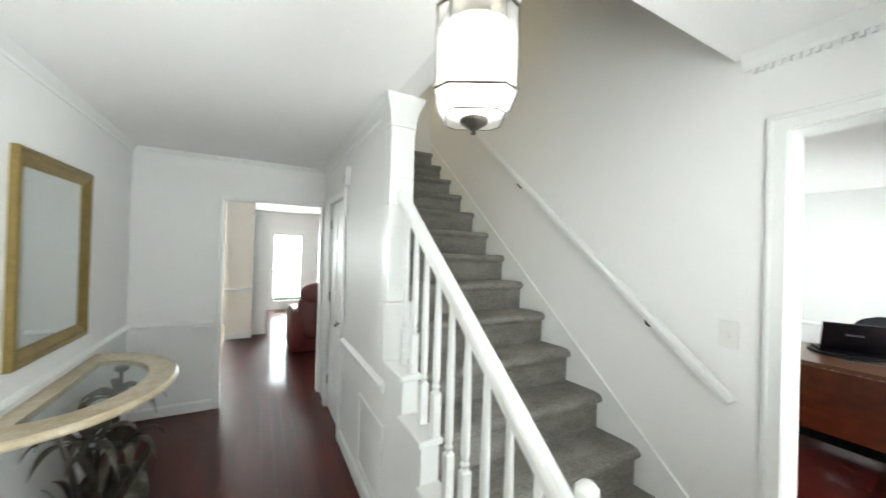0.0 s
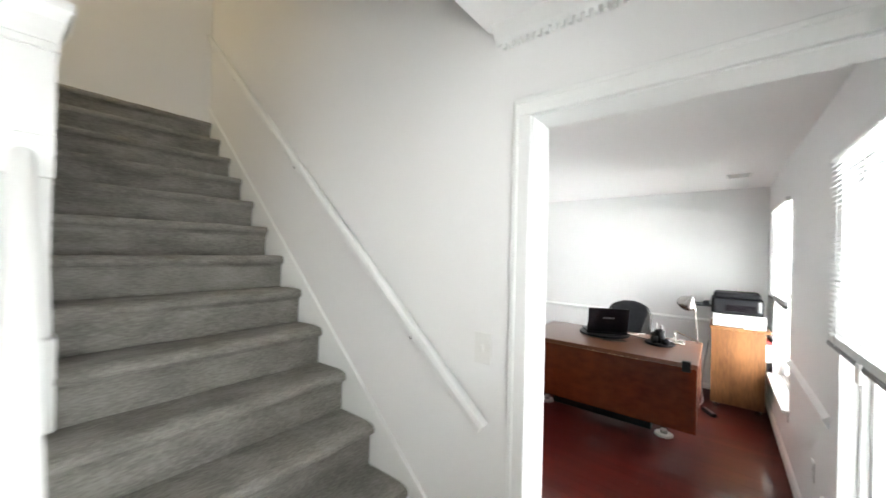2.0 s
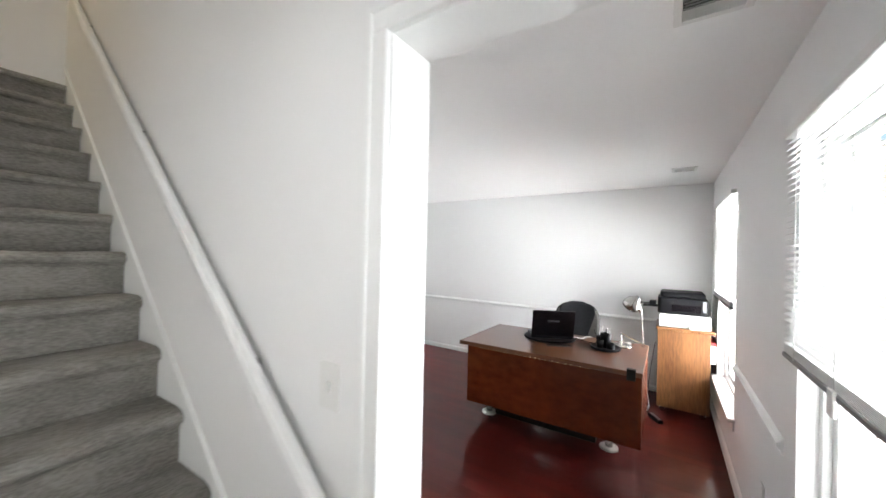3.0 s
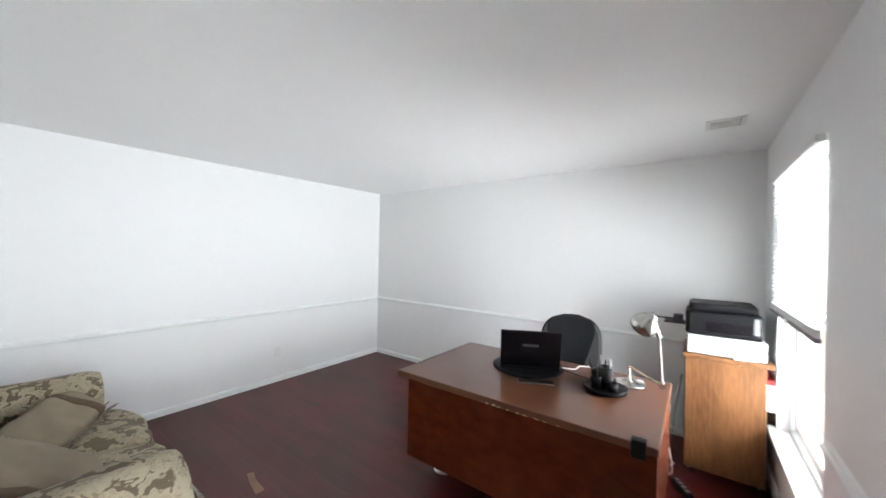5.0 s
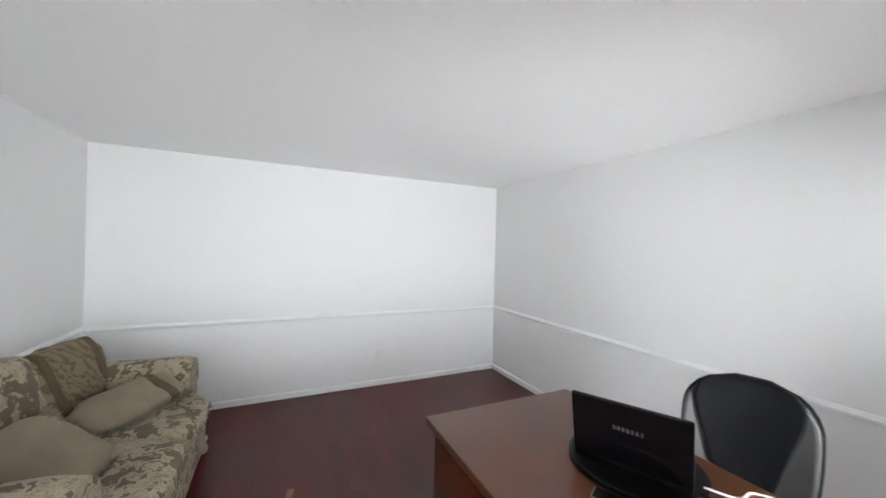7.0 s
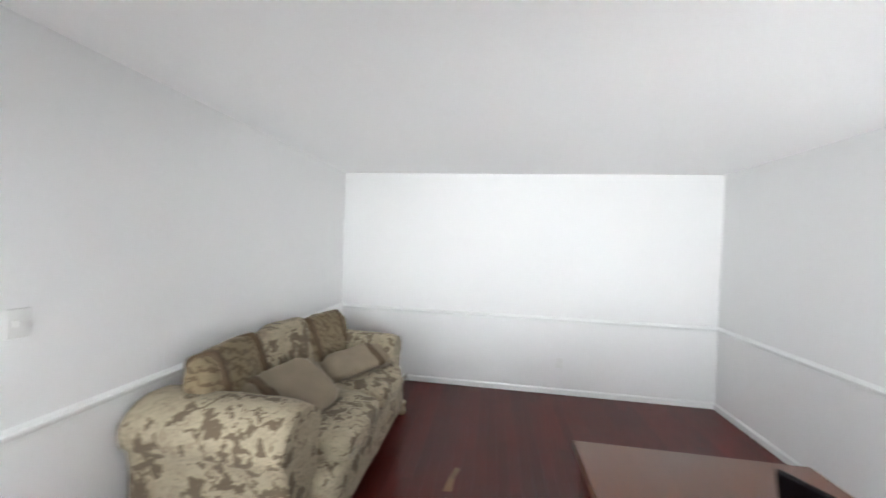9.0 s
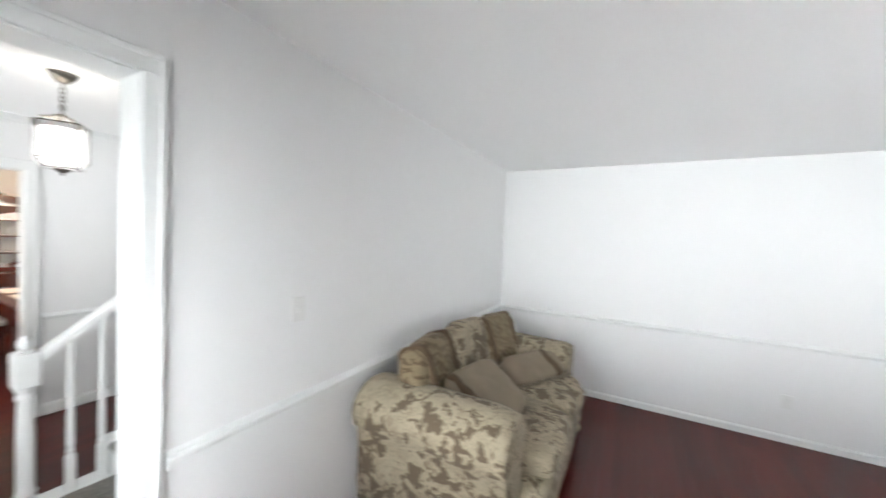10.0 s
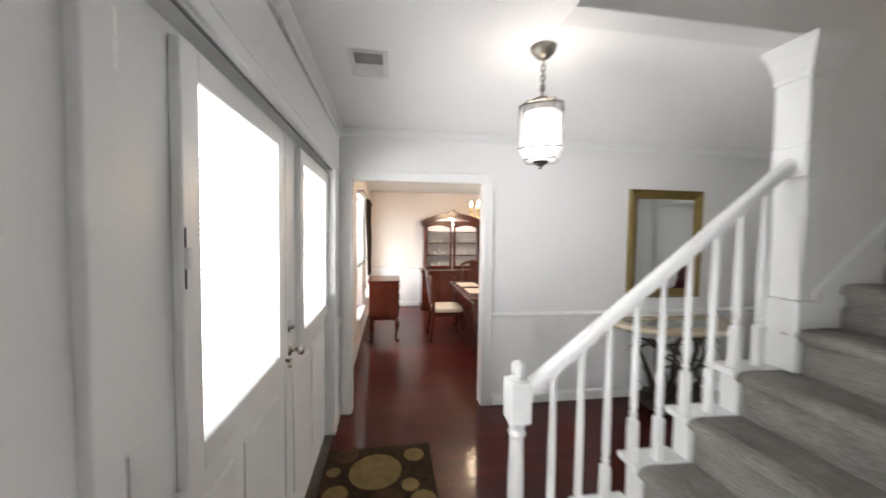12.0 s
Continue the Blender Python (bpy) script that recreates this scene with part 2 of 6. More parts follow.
CHINA = material("white_china", (0.72, 0.73, 0.72), 0.15, var=0.1, scale=40, fine=90, bump=0)
GLASS = clear_glass("window_glass")
BEVELGLASS = clear_glass("lantern_glass", 0.32)
SMOKED = clear_glass("table_glass", 0.02, (0.86, 0.92, 0.90))
BULB = glow("lit_bulb", (1.0, 0.93, 0.82), 4.0)
LANTERNGLOW = glow("lit_frosted_glass", (1.0, 0.97, 0.93), 3.6)
PUCK = glow("cabinet_light_strip", (1.0, 0.92, 0.8), 55.0)
CANDLE = glow("lit_candle_bulb", (1.0, 0.78, 0.5), 25.0)


# ---- builders ----
def bm_boxes(boxes, bevel=0.0, seg=1):
    bm = bmesh.new()
    for x0, x1, y0, y1, z0, z1 in boxes:
        v = [bm.verts.new((x, y, z)) for z in (z0, z1) for y in (y0, y1) for x in (x0, x1)]
        for f in ((0, 2, 3, 1), (4, 5, 7, 6), (0, 1, 5, 4), (2, 6, 7, 3), (0, 4, 6, 2), (1, 3, 7, 5)):
            bm.faces.new([v[i] for i in f])
    if bevel:
        bmesh.ops.bevel(bm, geom=bm.edges[:], offset=bevel, segments=seg, affect="EDGES", profile=0.5)
    return bm


def bm_lathe(profile, seg=20, at=(0, 0, 0), axis="z", square=False):
    """A turned shape from (radius, height) pairs."""
    bm = bmesh.new()
    rings = []
    for r, z in profile:
        ring = []
        for i in range(seg):
            a = 2 * math.pi * i / seg + (math.pi / seg if square else 0)
            p = (max(r, 1e-4) * math.cos(a), max(r, 1e-4) * math.sin(a), z)
            p = {"z": p, "x": (p[2], p[0], p[1]), "y": (p[0], p[2], p[1])}[axis]
            ring.append(bm.verts.new(Vector(p) + Vector(at)))
        rings.append(ring)
    for a, b in zip(rings, rings[1:]):
        for i in range(seg):
            bm.faces.new((a[i], a[(i + 1) % seg], b[(i + 1) % seg], b[i]))
    bm.faces.new(rings[0][::-1])
    bm.faces.new(rings[-1])
    bmesh.ops.recalc_face_normals(bm, faces=bm.faces[:])
    return bm


def bm_tube(points, radius, seg=8, bm=None):
    """A round bar along points; radius may be one number or one for each point."""
    bm = bm or bmesh.new()
    pts = [Vector(p) for p in points]
    radii = radius if isinstance(radius, (list, tuple)) else [radius] * len(pts)
    rings = []
    side = None
    for i, p in enumerate(pts):
        d = (pts[min(i + 1, len(pts) - 1)] - pts[max(i - 1, 0)]).normalized()
        ref = side if side is not None else (Vector((0, 0, 1)) if abs(d.z) < 0.9 else Vector((1, 0, 0)))
        u = (ref - d * ref.dot(d)).normalized()
        side = u
        w = d.cross(u)
        rings.append([bm.verts.new(p + radii[i] * (math.cos(2 * math.pi * k / seg) * u + math.sin(2 * math.pi * k / seg) * w)) for k in range(seg)])
    for a, b in zip(rings, rings[1:]):
        for i in range(seg):
            bm.faces.new((a[i], a[(i + 1) % seg], b[(i + 1) % seg], b[i]))
    bm.faces.new(rings[0][::-1])
    bm.faces.new(rings[-1])
    return bm


def bm_prism(outline, z0, z1, bevel=0.0, axis="z", seg=2):
    """A flat shape given by its outline and pushed from z0 to z1 along an axis."""
    bm = bmesh.new()

    def place(a, b, c):
        return {"z": (a, b, c), "x": (c, a, b), "y": (a, c, b)}[axis]
    low = [bm.verts.new(place(a, b, z0)) for a, b in outline]
    high = [bm.verts.new(place(a, b, z1)) for a, b in outline]
    n = len(outline)
    bm.faces.new(low[::-1])
    bm.faces.new(high)
    for i in range(n):
        bm.faces.new((low[i], low[(i + 1) % n], high[(i + 1) % n], high[i]))
    bmesh.ops.recalc_face_normals(bm, faces=bm.faces[:])
    if bevel:
        rim = [e for e in bm.edges if e.calc_face_angle(0) > 0.6]
        bmesh.ops.bevel(bm, geom=rim, offset=bevel, segments=seg, affect="EDGES", profile=0.5)
    return bm


def bm_cushion(sx, sy, sz, square=4.0, wrinkle=0.008, seed=0.0, n=14, sag=0.0):
    """A stuffed block with full faces, rounded edges and shallow creases."""
    bm = bmesh.new()
    bmesh.ops.create_cube(bm, size=2.0)
    bmesh.ops.subdivide_edges(bm, edges=bm.edges[:], cuts=n, use_grid_fill=True)
    for v in bm.verts:
        c = v.co
        norm = (abs(c.x) ** square + abs(c.y) ** square + abs(c.z) ** square) ** (1 / square)
        c /= norm
        p = Vector((c.x * sx / 2, c.y * sy / 2, c.z * sz / 2))
        bumpy = noise.noise(p * 7 + Vector((seed, 0, 0))) + 0.5 * noise.noise(p * 19 + Vector((0, seed, 0)))
        d = c.normalized()
        v.co = p + d * wrinkle * bumpy
        v.co.z -= sag * (1 - c.x * c.x) * (1 - c.y * c.y)
    for f in bm.faces:
        f.smooth = True
    return bm


def move(bm, m):
    bmesh.ops.transform(bm, matrix=m, verts=bm.verts[:])
    return bm


def join(*bms):
    """Several shapes of one part."""
    out = bms[0]
    for b in bms[1:]:
        tmp = bpy.data.meshes.new("tmp")
        b.to_mesh(tmp)
        b.free()
        out.from_mesh(tmp)
        bpy.data.meshes.remove(tmp)
    return out


def mesh_of(name, bm, mat, smooth=False):
    me = bpy.data.meshes.new(name)
    if smooth:
        for f in bm.faces:
            f.smooth = True
    bm.to_mesh(me)
    bm.free()
    me.materials.append(mat)
    return me


def part(name, bm, mat, parent, label="", smooth=False, m=None):
    ob = new(name, mesh_of(name, bm, mat, smooth))
    ob.parent = parent
    if m is not None:
        ob.matrix_basis = m
    return tagged(ob, label=label)


def thing(name, m, label, category, group=""):
    ob = new(name)
    ob.empty_display_size = 0.1
    ob.matrix_basis = m
    return tagged(ob, label=label, category=category, group=group)


def solid(name, bm, mat, label, category, kind="", smooth=False, group=""):
    return tagged(new(name, mesh_of(name, bm, mat, smooth)), label, category, group, kind)


def structure(name, bm, mat, label, category):
    return solid(name, bm, mat, label, category, "structure")

# ---- large structure ----
H = 2.44
FRONT, WEST, EAST0, EAST1 = 0.245, -0.385, 2.40, 2.53
OFF_E, OFF_N, HALL_N = 6.675, 4.665, 4.62
RISE, RUN, Y1 = 0.196, 0.2335, 1.27


def wall_boxes(axis, a0, a1, b0, b1, z0, z1, openings=()):
    """Boxes of a wall that runs from b0 to b1 along an axis, between a0 and a1 across it, round its openings (b0, b1, z0, z1)."""
    out = []

    def add(b_0, b_1, z_0, z_1):
        if b_1 - b_0 > 1e-4 and z_1 - z_0 > 1e-4:
            out.append((b_0, b_1, a0, a1, z_0, z_1) if axis == "x" else (a0, a1, b_0, b_1, z_0, z_1))
    at = b0
    for o0, o1, p0, p1 in sorted(openings):
        add(at, o0, z0, z1)
        add(o0, o1, z0, p0)
        add(o0, o1, p1, z1)
        at = o1
    add(at, b1, z0, z1)
    return out


WINDOWS = [(2.72, 3.67, 0.50, 2.09), (5.09, 6.13, 0.45, 2.09)]
DIN_WINDOWS = [(-2.85, -1.98, 0.42, 2.09), (-4.45, -3.55, 0.42, 2.09)]
DOORWAY = (-0.07, 2.025, 0.0, 2.045)
structure("wall_south", bm_boxes(wall_boxes("x", FRONT - 0.2, FRONT, WEST - 0.12, OFF_E + 0.12, 0, H, [DOORWAY, *WINDOWS])), PAINT, "white painted front wall with doors and windows", "wall")
structure("wall_dining_south", bm_boxes(wall_boxes("x", FRONT - 0.2, FRONT, -4.92, WEST - 0.12, 0, H, DIN_WINDOWS)), DINING, "warm white front wall of the dining room", "wall")
structure("wall_west", bm_boxes(wall_boxes("y", WEST - 0.12, WEST, FRONT, HALL_N, 0, H, [(0.345, 1.51, 0, 2.03)])), PAINT, "white foyer wall with a cased opening", "wall")
structure("wall_hall_north", bm_boxes(wall_boxes("x", HALL_N, HALL_N + 0.12, WEST - 0.12, 1.37, 0, H, [(0.31, 1.22, 0, 2.03)])), PAINT, "white wall with an opening to the back room", "wall")
structure("wall_closet", bm_boxes(wall_boxes("y", 1.25, 1.37, 2.47, HALL_N, 0, H, [(3.60, 4.22, 0, 2.03)])), PAINT, "white closet wall beside the stairs", "wall")
structure("wall_stair_upper", bm_boxes([(1.25, 1.37, 1.36, 3.25, H, 5.1), (1.25, 1.37, 3.25, 4.5, 4.75, 5.1), (1.25, 1.37, 3.25, 4.5, H, 2.744)]), PAINT, "white upper stairwell wall", "wall")
structure("wall_east", bm_boxes(wall_boxes("y", EAST0, EAST1, FRONT, OFF_N + 0.12, 0, H, [(0.345, 1.186, 0, 2.10)]) + [(EAST0, EAST1, 0.9, 4.8, H, 5.1)]), PAINT, "white wall between stairs and office", "wall")
structure("wall_stair_north", bm_boxes([(-0.6, EAST0, 4.36, 4.48, 2.744, 5.1), (1.37, EAST0, 4.36, 4.48, 0, 2.744)]), PAINT, "cream wall at the head of the stairs", "wall")
structure("wall_stair_south", bm_boxes([(1.25, EAST0, 1.24, 1.36, H + 0.3, 5.1)]), PAINT, "white upper stairwell wall", "wall")
structure("wall_upper_hall", bm_boxes([(-0.6, 1.25, 3.13, 3.25, 2.744, 5.1), (-0.72, -0.6, 3.13, 4.48, 2.744, 5.1)]), PAINT, "cream upstairs hall walls", "wall")
structure("wall_office_east", bm_boxes([(OFF_E, OFF_E + 0.12, FRONT, OFF_N + 0.12, 0, H)]), PAINT, "white painted office wall", "wall")
structure("wall_office_north", bm_boxes([(EAST1, OFF_E, OFF_N, OFF_N + 0.12, 0, H)]), PAINT, "white painted office wall", "wall")
structure("wall_dining_west", bm_boxes([(-4.92, -4.80, FRONT, 4.9, 0, H)]), DINING, "warm white dining room wall", "wall")
structure("wall_dining_wainscot", bm_boxes([(-4.80, -4.796, FRONT, 4.9, 0.0, 0.80)]), PAINT, "white painted lower wall below the chair rail", "wall")
structure("wall_dining_north", bm_boxes([(-4.80, WEST - 0.12, 4.9, 5.02, 0, H)]), DINING, "warm white dining room wall", "wall")
structure("wall_back", bm_boxes(wall_boxes("x", 10.2, 10.32, 0.4, 5.2, 0, H, [(0.88, 1.68, 0.04, 1.95), (1.93, 2.75, 0.04, 1.95)])), PAINT, "pale back wall with glazed doors", "wall")
structure("wall_back_east", bm_boxes([(5.2, 5.32, 4.785, 10.32, 0, H)]), PAINT, "pale back room wall", "wall")
structure("wall_back_pier", bm_boxes([(0.15, 0.55, 7.43, 7.60, 0, H)]), DINING, "pinkish white wall end with chair rail", "wall")
structure("wall_kitchen", bm_boxes(wall_boxes("x", 8.7, 8.82, -3.2, 0.4, 0, H, [(-0.85, -0.03, 0.85, 2.06)]) + [(-3.32, -3.2, 5.02, 8.82, 0, H), (0.4, 0.52, 7.6, 10.2, 0, H)]), DINING, "warm white kitchen walls", "wall")
structure("wall_rear_infill", bm_boxes([(1.37, 5.32, 4.785, 4.905, 0, H)]), PAINT, "pale back room wall", "wall")
structure("ceiling", bm_boxes([(WEST - 0.12, 1.25, FRONT - 0.2, HALL_N + 0.12, H, H + 0.3), (1.25, EAST0, FRONT - 0.2, 1.36, H, H + 0.3),
                               (EAST0, OFF_E + 0.12, FRONT - 0.2, 0.9, H, H + 0.3), (EAST1, OFF_E + 0.12, 0.9, OFF_N + 0.12, H, H + 0.3), (-4.92, WEST - 0.12, FRONT - 0.2, 5.02, H, H + 0.3),
                               (-3.32, 5.32, 5.02, 10.32, H, H + 0.3), (WEST - 0.12, 5.32, HALL_N + 0.12, 5.02, H, H + 0.3)]), CEIL, "flat white painted ceiling", "ceiling")
structure("ceiling_upper", bm_boxes([(-0.72, EAST1, 1.24, 4.6, 5.1, 5.2)]), CEIL, "white upstairs ceiling", "ceiling")
structure("floor_upper", bm_boxes([(-0.72, 1.25, 3.25, 4.36, 2.74, 2.76)]), CARPET, "grey carpet on the upstairs hall floor", "floor")
floor = structure("floor", bm_boxes([(-4.92, OFF_E + 0.12, FRONT - 0.2, 5.02, -0.15, -0.009), (0.16, 5.32, 5.02, 10.32, -0.15, -0.009)]), SUBFLOOR, "dark cherry hardwood floor, glossy", "floor")
# Added ground: its pale colour whitens the lower window view and bounces light.
structure("pavement", bm_boxes([(-6, 14, -9.0, -0.36, -0.30, -0.27)], 0.01), PAVING, "pale concrete paving added outside to brighten the window view", "pavement")
structure("floor_kitchen", bm_boxes([(-3.32, 0.16, 5.02, 8.9, -0.15, -0.001)]), TILE, "beige tiled kitchen floor", "floor")
structure("ground", bm_boxes([(-400, 400, -400, 400, -0.45, -0.30)]), GRASS, "green lawn outside", "ground")
structure("pavement", bm_boxes([(-0.8, 4.6, -1.7, FRONT - 0.2, -0.30, -0.04)], 0.01), CONCRETE, "grey concrete porch", "pavement")


# ---- trim ----
def rail_profile(axis, at, side, b0, b1, z, name, label, prof, mat=TRIM):
    """A moulding with a stepped profile (depth, height) along a wall face."""
    pts = [(at + side * d, z + h) for d, h in prof]
    if axis == "x":
        bm = bm_prism(pts, b0, b1, axis="x")
    else:
        bm = bmesh.new()
        low, high = [bm.verts.new((d, b0, h)) for d, h in pts], [bm.verts.new((d, b1, h)) for d, h in pts]
        n = len(pts)
        bm.faces.new(low)
        bm.faces.new(high[::-1])
        for i in range(n):
            bm.faces.new((low[i], low[(i + 1) % n], high[(i + 1) % n], high[i]))
        bmesh.ops.recalc_face_normals(bm, faces=bm.faces[:])
    return structure(name, bm, mat, label, "trim")


CHAIR = [(0, -0.03), (0.010, -0.03), (0.012, -0.012), (0.020, -0.008), (0.026, 0.006), (0.026, 0.016), (0.014, 0.022), (0.012, 0.026), (0, 0.036)]
BASE = [(0, 0), (0.016, 0), (0.016, 0.075), (0.010, 0.088), (0.004, 0.095), (0, 0.097)]
CROWN = [(0, -0.060), (0.008, -0.060), (0.012, -0.042), (0.026, -0.024), (0.038, -0.008), (0.042, 0), (0, 0)]
RAIL_Z = 0.822
RAIL_LABEL, BASE_LABEL = "white moulded chair rail on the wall", "white painted baseboard"
for axis, at, side, b0, b1 in (("x", OFF_N, -1, EAST1, OFF_E), ("y", OFF_E, -1, FRONT, OFF_N), ("y", EAST1, 1, 1.26, OFF_N), ("x", FRONT, 1, 3.82, 5.02), ("x", FRONT, 1, 6.20, OFF_E),
                               ("x", HALL_N, -1, WEST, 0.25), ("y", WEST, 1, 1.60, HALL_N), ("y", 1.25, -1, 2.48, 3.53), ("x", FRONT, 1, WEST, -0.135), ("x", FRONT, 1, 2.095, EAST0),
                               ("y", -4.80, 1, FRONT, 4.9), ("x", 7.43, -1, 0.15, 0.55)):
    rail_profile(axis, at, side, b0, b1, RAIL_Z + (0.012 if at == EAST1 else 0), "trim_chair_rail", RAIL_LABEL, CHAIR)
for axis, at, side, b0, b1 in (("x", OFF_N, -1, EAST1, OFF_E), ("y", OFF_E, -1, FRONT, OFF_N), ("y", EAST1, 1, 1.26, OFF_N), ("x", FRONT, 1, EAST1, OFF_E),
                               ("x", HALL_N, -1, WEST, 0.25), ("y", WEST, 1, 1.60, HALL_N), ("y", 1.25, -1, 1.27, 3.53), ("x", FRONT, 1, WEST, -0.135), ("x", FRONT, 1, 2.095, EAST0),
                               ("y", EAST0, -1, FRONT, 0.25), ("y", -4.80, 1, FRONT, 4.9), ("x", FRONT, 1, -4.80, WEST - 0.12), ("x", 10.2, -1, 0.52, 0.80), ("x", 7.43, -1, 0.15, 0.55)):
    if b1 - b0 > 0.02:
        rail_profile(axis, at, side, b0, b1, 0, "baseboard", BASE_LABEL, [(d, h * 0.66) for d, h in BASE] if at in (OFF_N, OFF_E, EAST1) else BASE)
for axis, at, side, b0, b1 in (("x", FRONT, 1, WEST, EAST0), ("y", WEST, 1, FRONT, HALL_N), ("x", HALL_N, -1, WEST, 1.25), ("y", 1.25, -1, 2.56, HALL_N), ("y", EAST0, -1, FRONT, 1.33)):
    rail_profile(axis, at, side, b0, b1, H, "trim_crown", "white crown moulding at the ceiling", CROWN)


def dentils(axis, at, side, b0, b1):
    boxes = []
    n = int((b1 - b0) / 0.026)
    for i in range(n):
        b = b0 + 0.026 * i
        d0, d1 = sorted((at, at + side * 0.016))
        boxes.append((b, b + 0.013, d0, d1, H - 0.082, H - 0.062) if axis == "x" else (d0, d1, b, b + 0.013, H - 0.082, H - 0.062))
    return structure("trim_dentil", bm_boxes(boxes), TRIM, "row of small white dentil blocks", "trim")


dentils("x", FRONT, 1, WEST, EAST0)
dentils("y", 1.25, -1, 2.58, HALL_N)
dentils("y", EAST0, -1, FRONT, 1.33)


def casing(name, axis, a, side, b0, b1, top, sill=0.0, width=0.07, depth=0.018, label="white door casing"):
    """Two jambs and a head of moulded board round an opening in the face a."""
    d0, d1 = sorted((a, a + side * depth))
    e0, e1 = sorted((a, a + side * (depth + 0.004)))
    rects = [(b0 - width, b0, sill, top), (b1, b1 + width, sill, top), (b0 - width, b1 + width, top, top + width)]
    boxes = []
    for r0, r1, z0, z1 in rects:
        boxes.append((r0, r1, d0, d1, z0, z1) if axis == "x" else (d0, d1, r0, r1, z0, z1))
    for r0, r1, z0, z1 in ((b0 - width - 0.006, b0 - width + 0.012, sill, top + width), (b1 + width - 0.012, b1 + width + 0.006, sill, top + width), (b0 - width - 0.006, b1 + width + 0.006, top + width - 0.012, top + width + 0.006)):
        boxes.append((r0, r1, e0, e1, z0, z1) if axis == "x" else (e0, e1, r0, r1, z0, z1))
    return structure(name, bm_boxes(boxes, 0.003), TRIM, label, "trim")


casing("trim_office_opening", "y", EAST0, -1, 0.352, 1.182, 2.095, width=0.055)
casing("trim_office_opening_inner", "y", EAST1, 1, 0.352, 1.182, 2.095, width=0.055)
casing("trim_dining_opening", "y", WEST, 1, 0.348, 1.507, 2.027)
casing("trim_dining_opening_inner", "y", WEST - 0.12, -1, 0.348, 1.507, 2.027)
casing("trim_hall_opening", "x", HALL_N, -1, 0.313, 1.218, 2.027, width=0.028, depth=0.012)
casing("trim_closet", "y", 1.25, -1, 3.603, 4.217, 2.027, width=0.06)
casing("trim_front_doors", "x", FRONT, 1, -0.067, 2.022, 2.042, width=0.06)


# jamb linings of the cased openings
structure("trim_office_jamb", bm_boxes([(EAST0 - 0.002, EAST1 + 0.002, 0.345, 0.353, 0, 2.090), (EAST0 - 0.002, EAST1 + 0.002, 1.178, 1.186, 0, 2.090), (EAST0 - 0.002, EAST1 + 0.002, 0.345, 1.186, 2.090, 2.10)]), TRIM, "white jamb lining of the office opening", "trim")
structure("trim_dining_jamb", bm_boxes([(WEST - 0.122, WEST + 0.002, 0.345, 0.355, 0, 2.02), (WEST - 0.122, WEST + 0.002, 1.50, 1.51, 0, 2.02), (WEST - 0.122, WEST + 0.002, 0.345, 1.51, 2.02, 2.03)]), TRIM, "white jamb lining of the dining opening", "trim")

# ---- stairs ----
stairs = thing("staircase", pose(0, 0, 0), "straight carpeted staircase with white painted stringers", "staircase")


def tread_outline(k):
    """Side view of one carpeted step with a rolled nosing."""
    y, z = Y1 + RUN * (k - 1), RISE * k
    pts = [(y + RUN + 0.03, z - 0.005), (y + RUN + 0.03, z - RISE - 0.02), (y + 0.022, z - RISE - 0.02), (y + 0.020, z - 0.065), (y + 0.010, z - 0.052)]
    pts += [(y + 0.022 - 0.036 * math.cos(a), z - 0.028 + 0.028 * math.sin(a)) for a in (-0.6, -0.2, 0.3, 0.8, 1.25)]
    pts += [(y + 0.05, z + 0.003)]
    return pts


for k in range(1, 15):
    me = bm_prism(tread_outline(k), 1.336, EAST0 - 0.004, axis="x")
    bmesh.ops.subdivide_edges(me, edges=[e for e in me.edges if abs(e.verts[0].co.x - e.verts[1].co.x) > 0.5], cuts=16, use_grid_fill=False)
    for v in me.verts:
        if 1.36 < v.co.x < EAST0 - 0.03:
            v.co.z += 0.004 * noise.noise(v.co * 9)
            v.co.y += 0.004 * noise.noise(v.co * 8 + Vector((5, 0, 0)))
    part("tread", me, CARPET, stairs)
slope = RISE / RUN


def skirt(x0, x1, ya, yb, up):
    za, zb = RISE + slope * (ya - Y1), RISE + slope * (yb - Y1)
    return bm_prism([(ya, max(0, za - 0.5)), (ya, za + up), (yb, zb + up), (yb, zb - 0.5)], x0, x1, axis="x")


part("wall_stringer", bm_prism([(1.12, 0.0), (1.12, 0.15), (1.18, 0.20), (4.36, 0.20 + slope * 3.18), (4.36, 2.2), (1.30, 0.0)], EAST0 - 0.003, EAST0 + 0.001, axis="x"), TRIM, stairs)
part("stringer_cap", bm_prism([(1.18, 0.200), (1.18, 0.222), (4.36, 0.222 + slope * 3.18), (4.36, 0.200 + slope * 3.18)], EAST0 - 0.014, EAST0 - 0.001, axis="x"), TRIM, stairs)
part("inner_stringer", bm_prism([(2.52, 1.14), (2.52, 1.34), (4.36, 1.34 + slope * 1.84), (4.36, 1.14 + slope * 1.84)], 1.371, 1.386, axis="x"), TRIM, stairs)
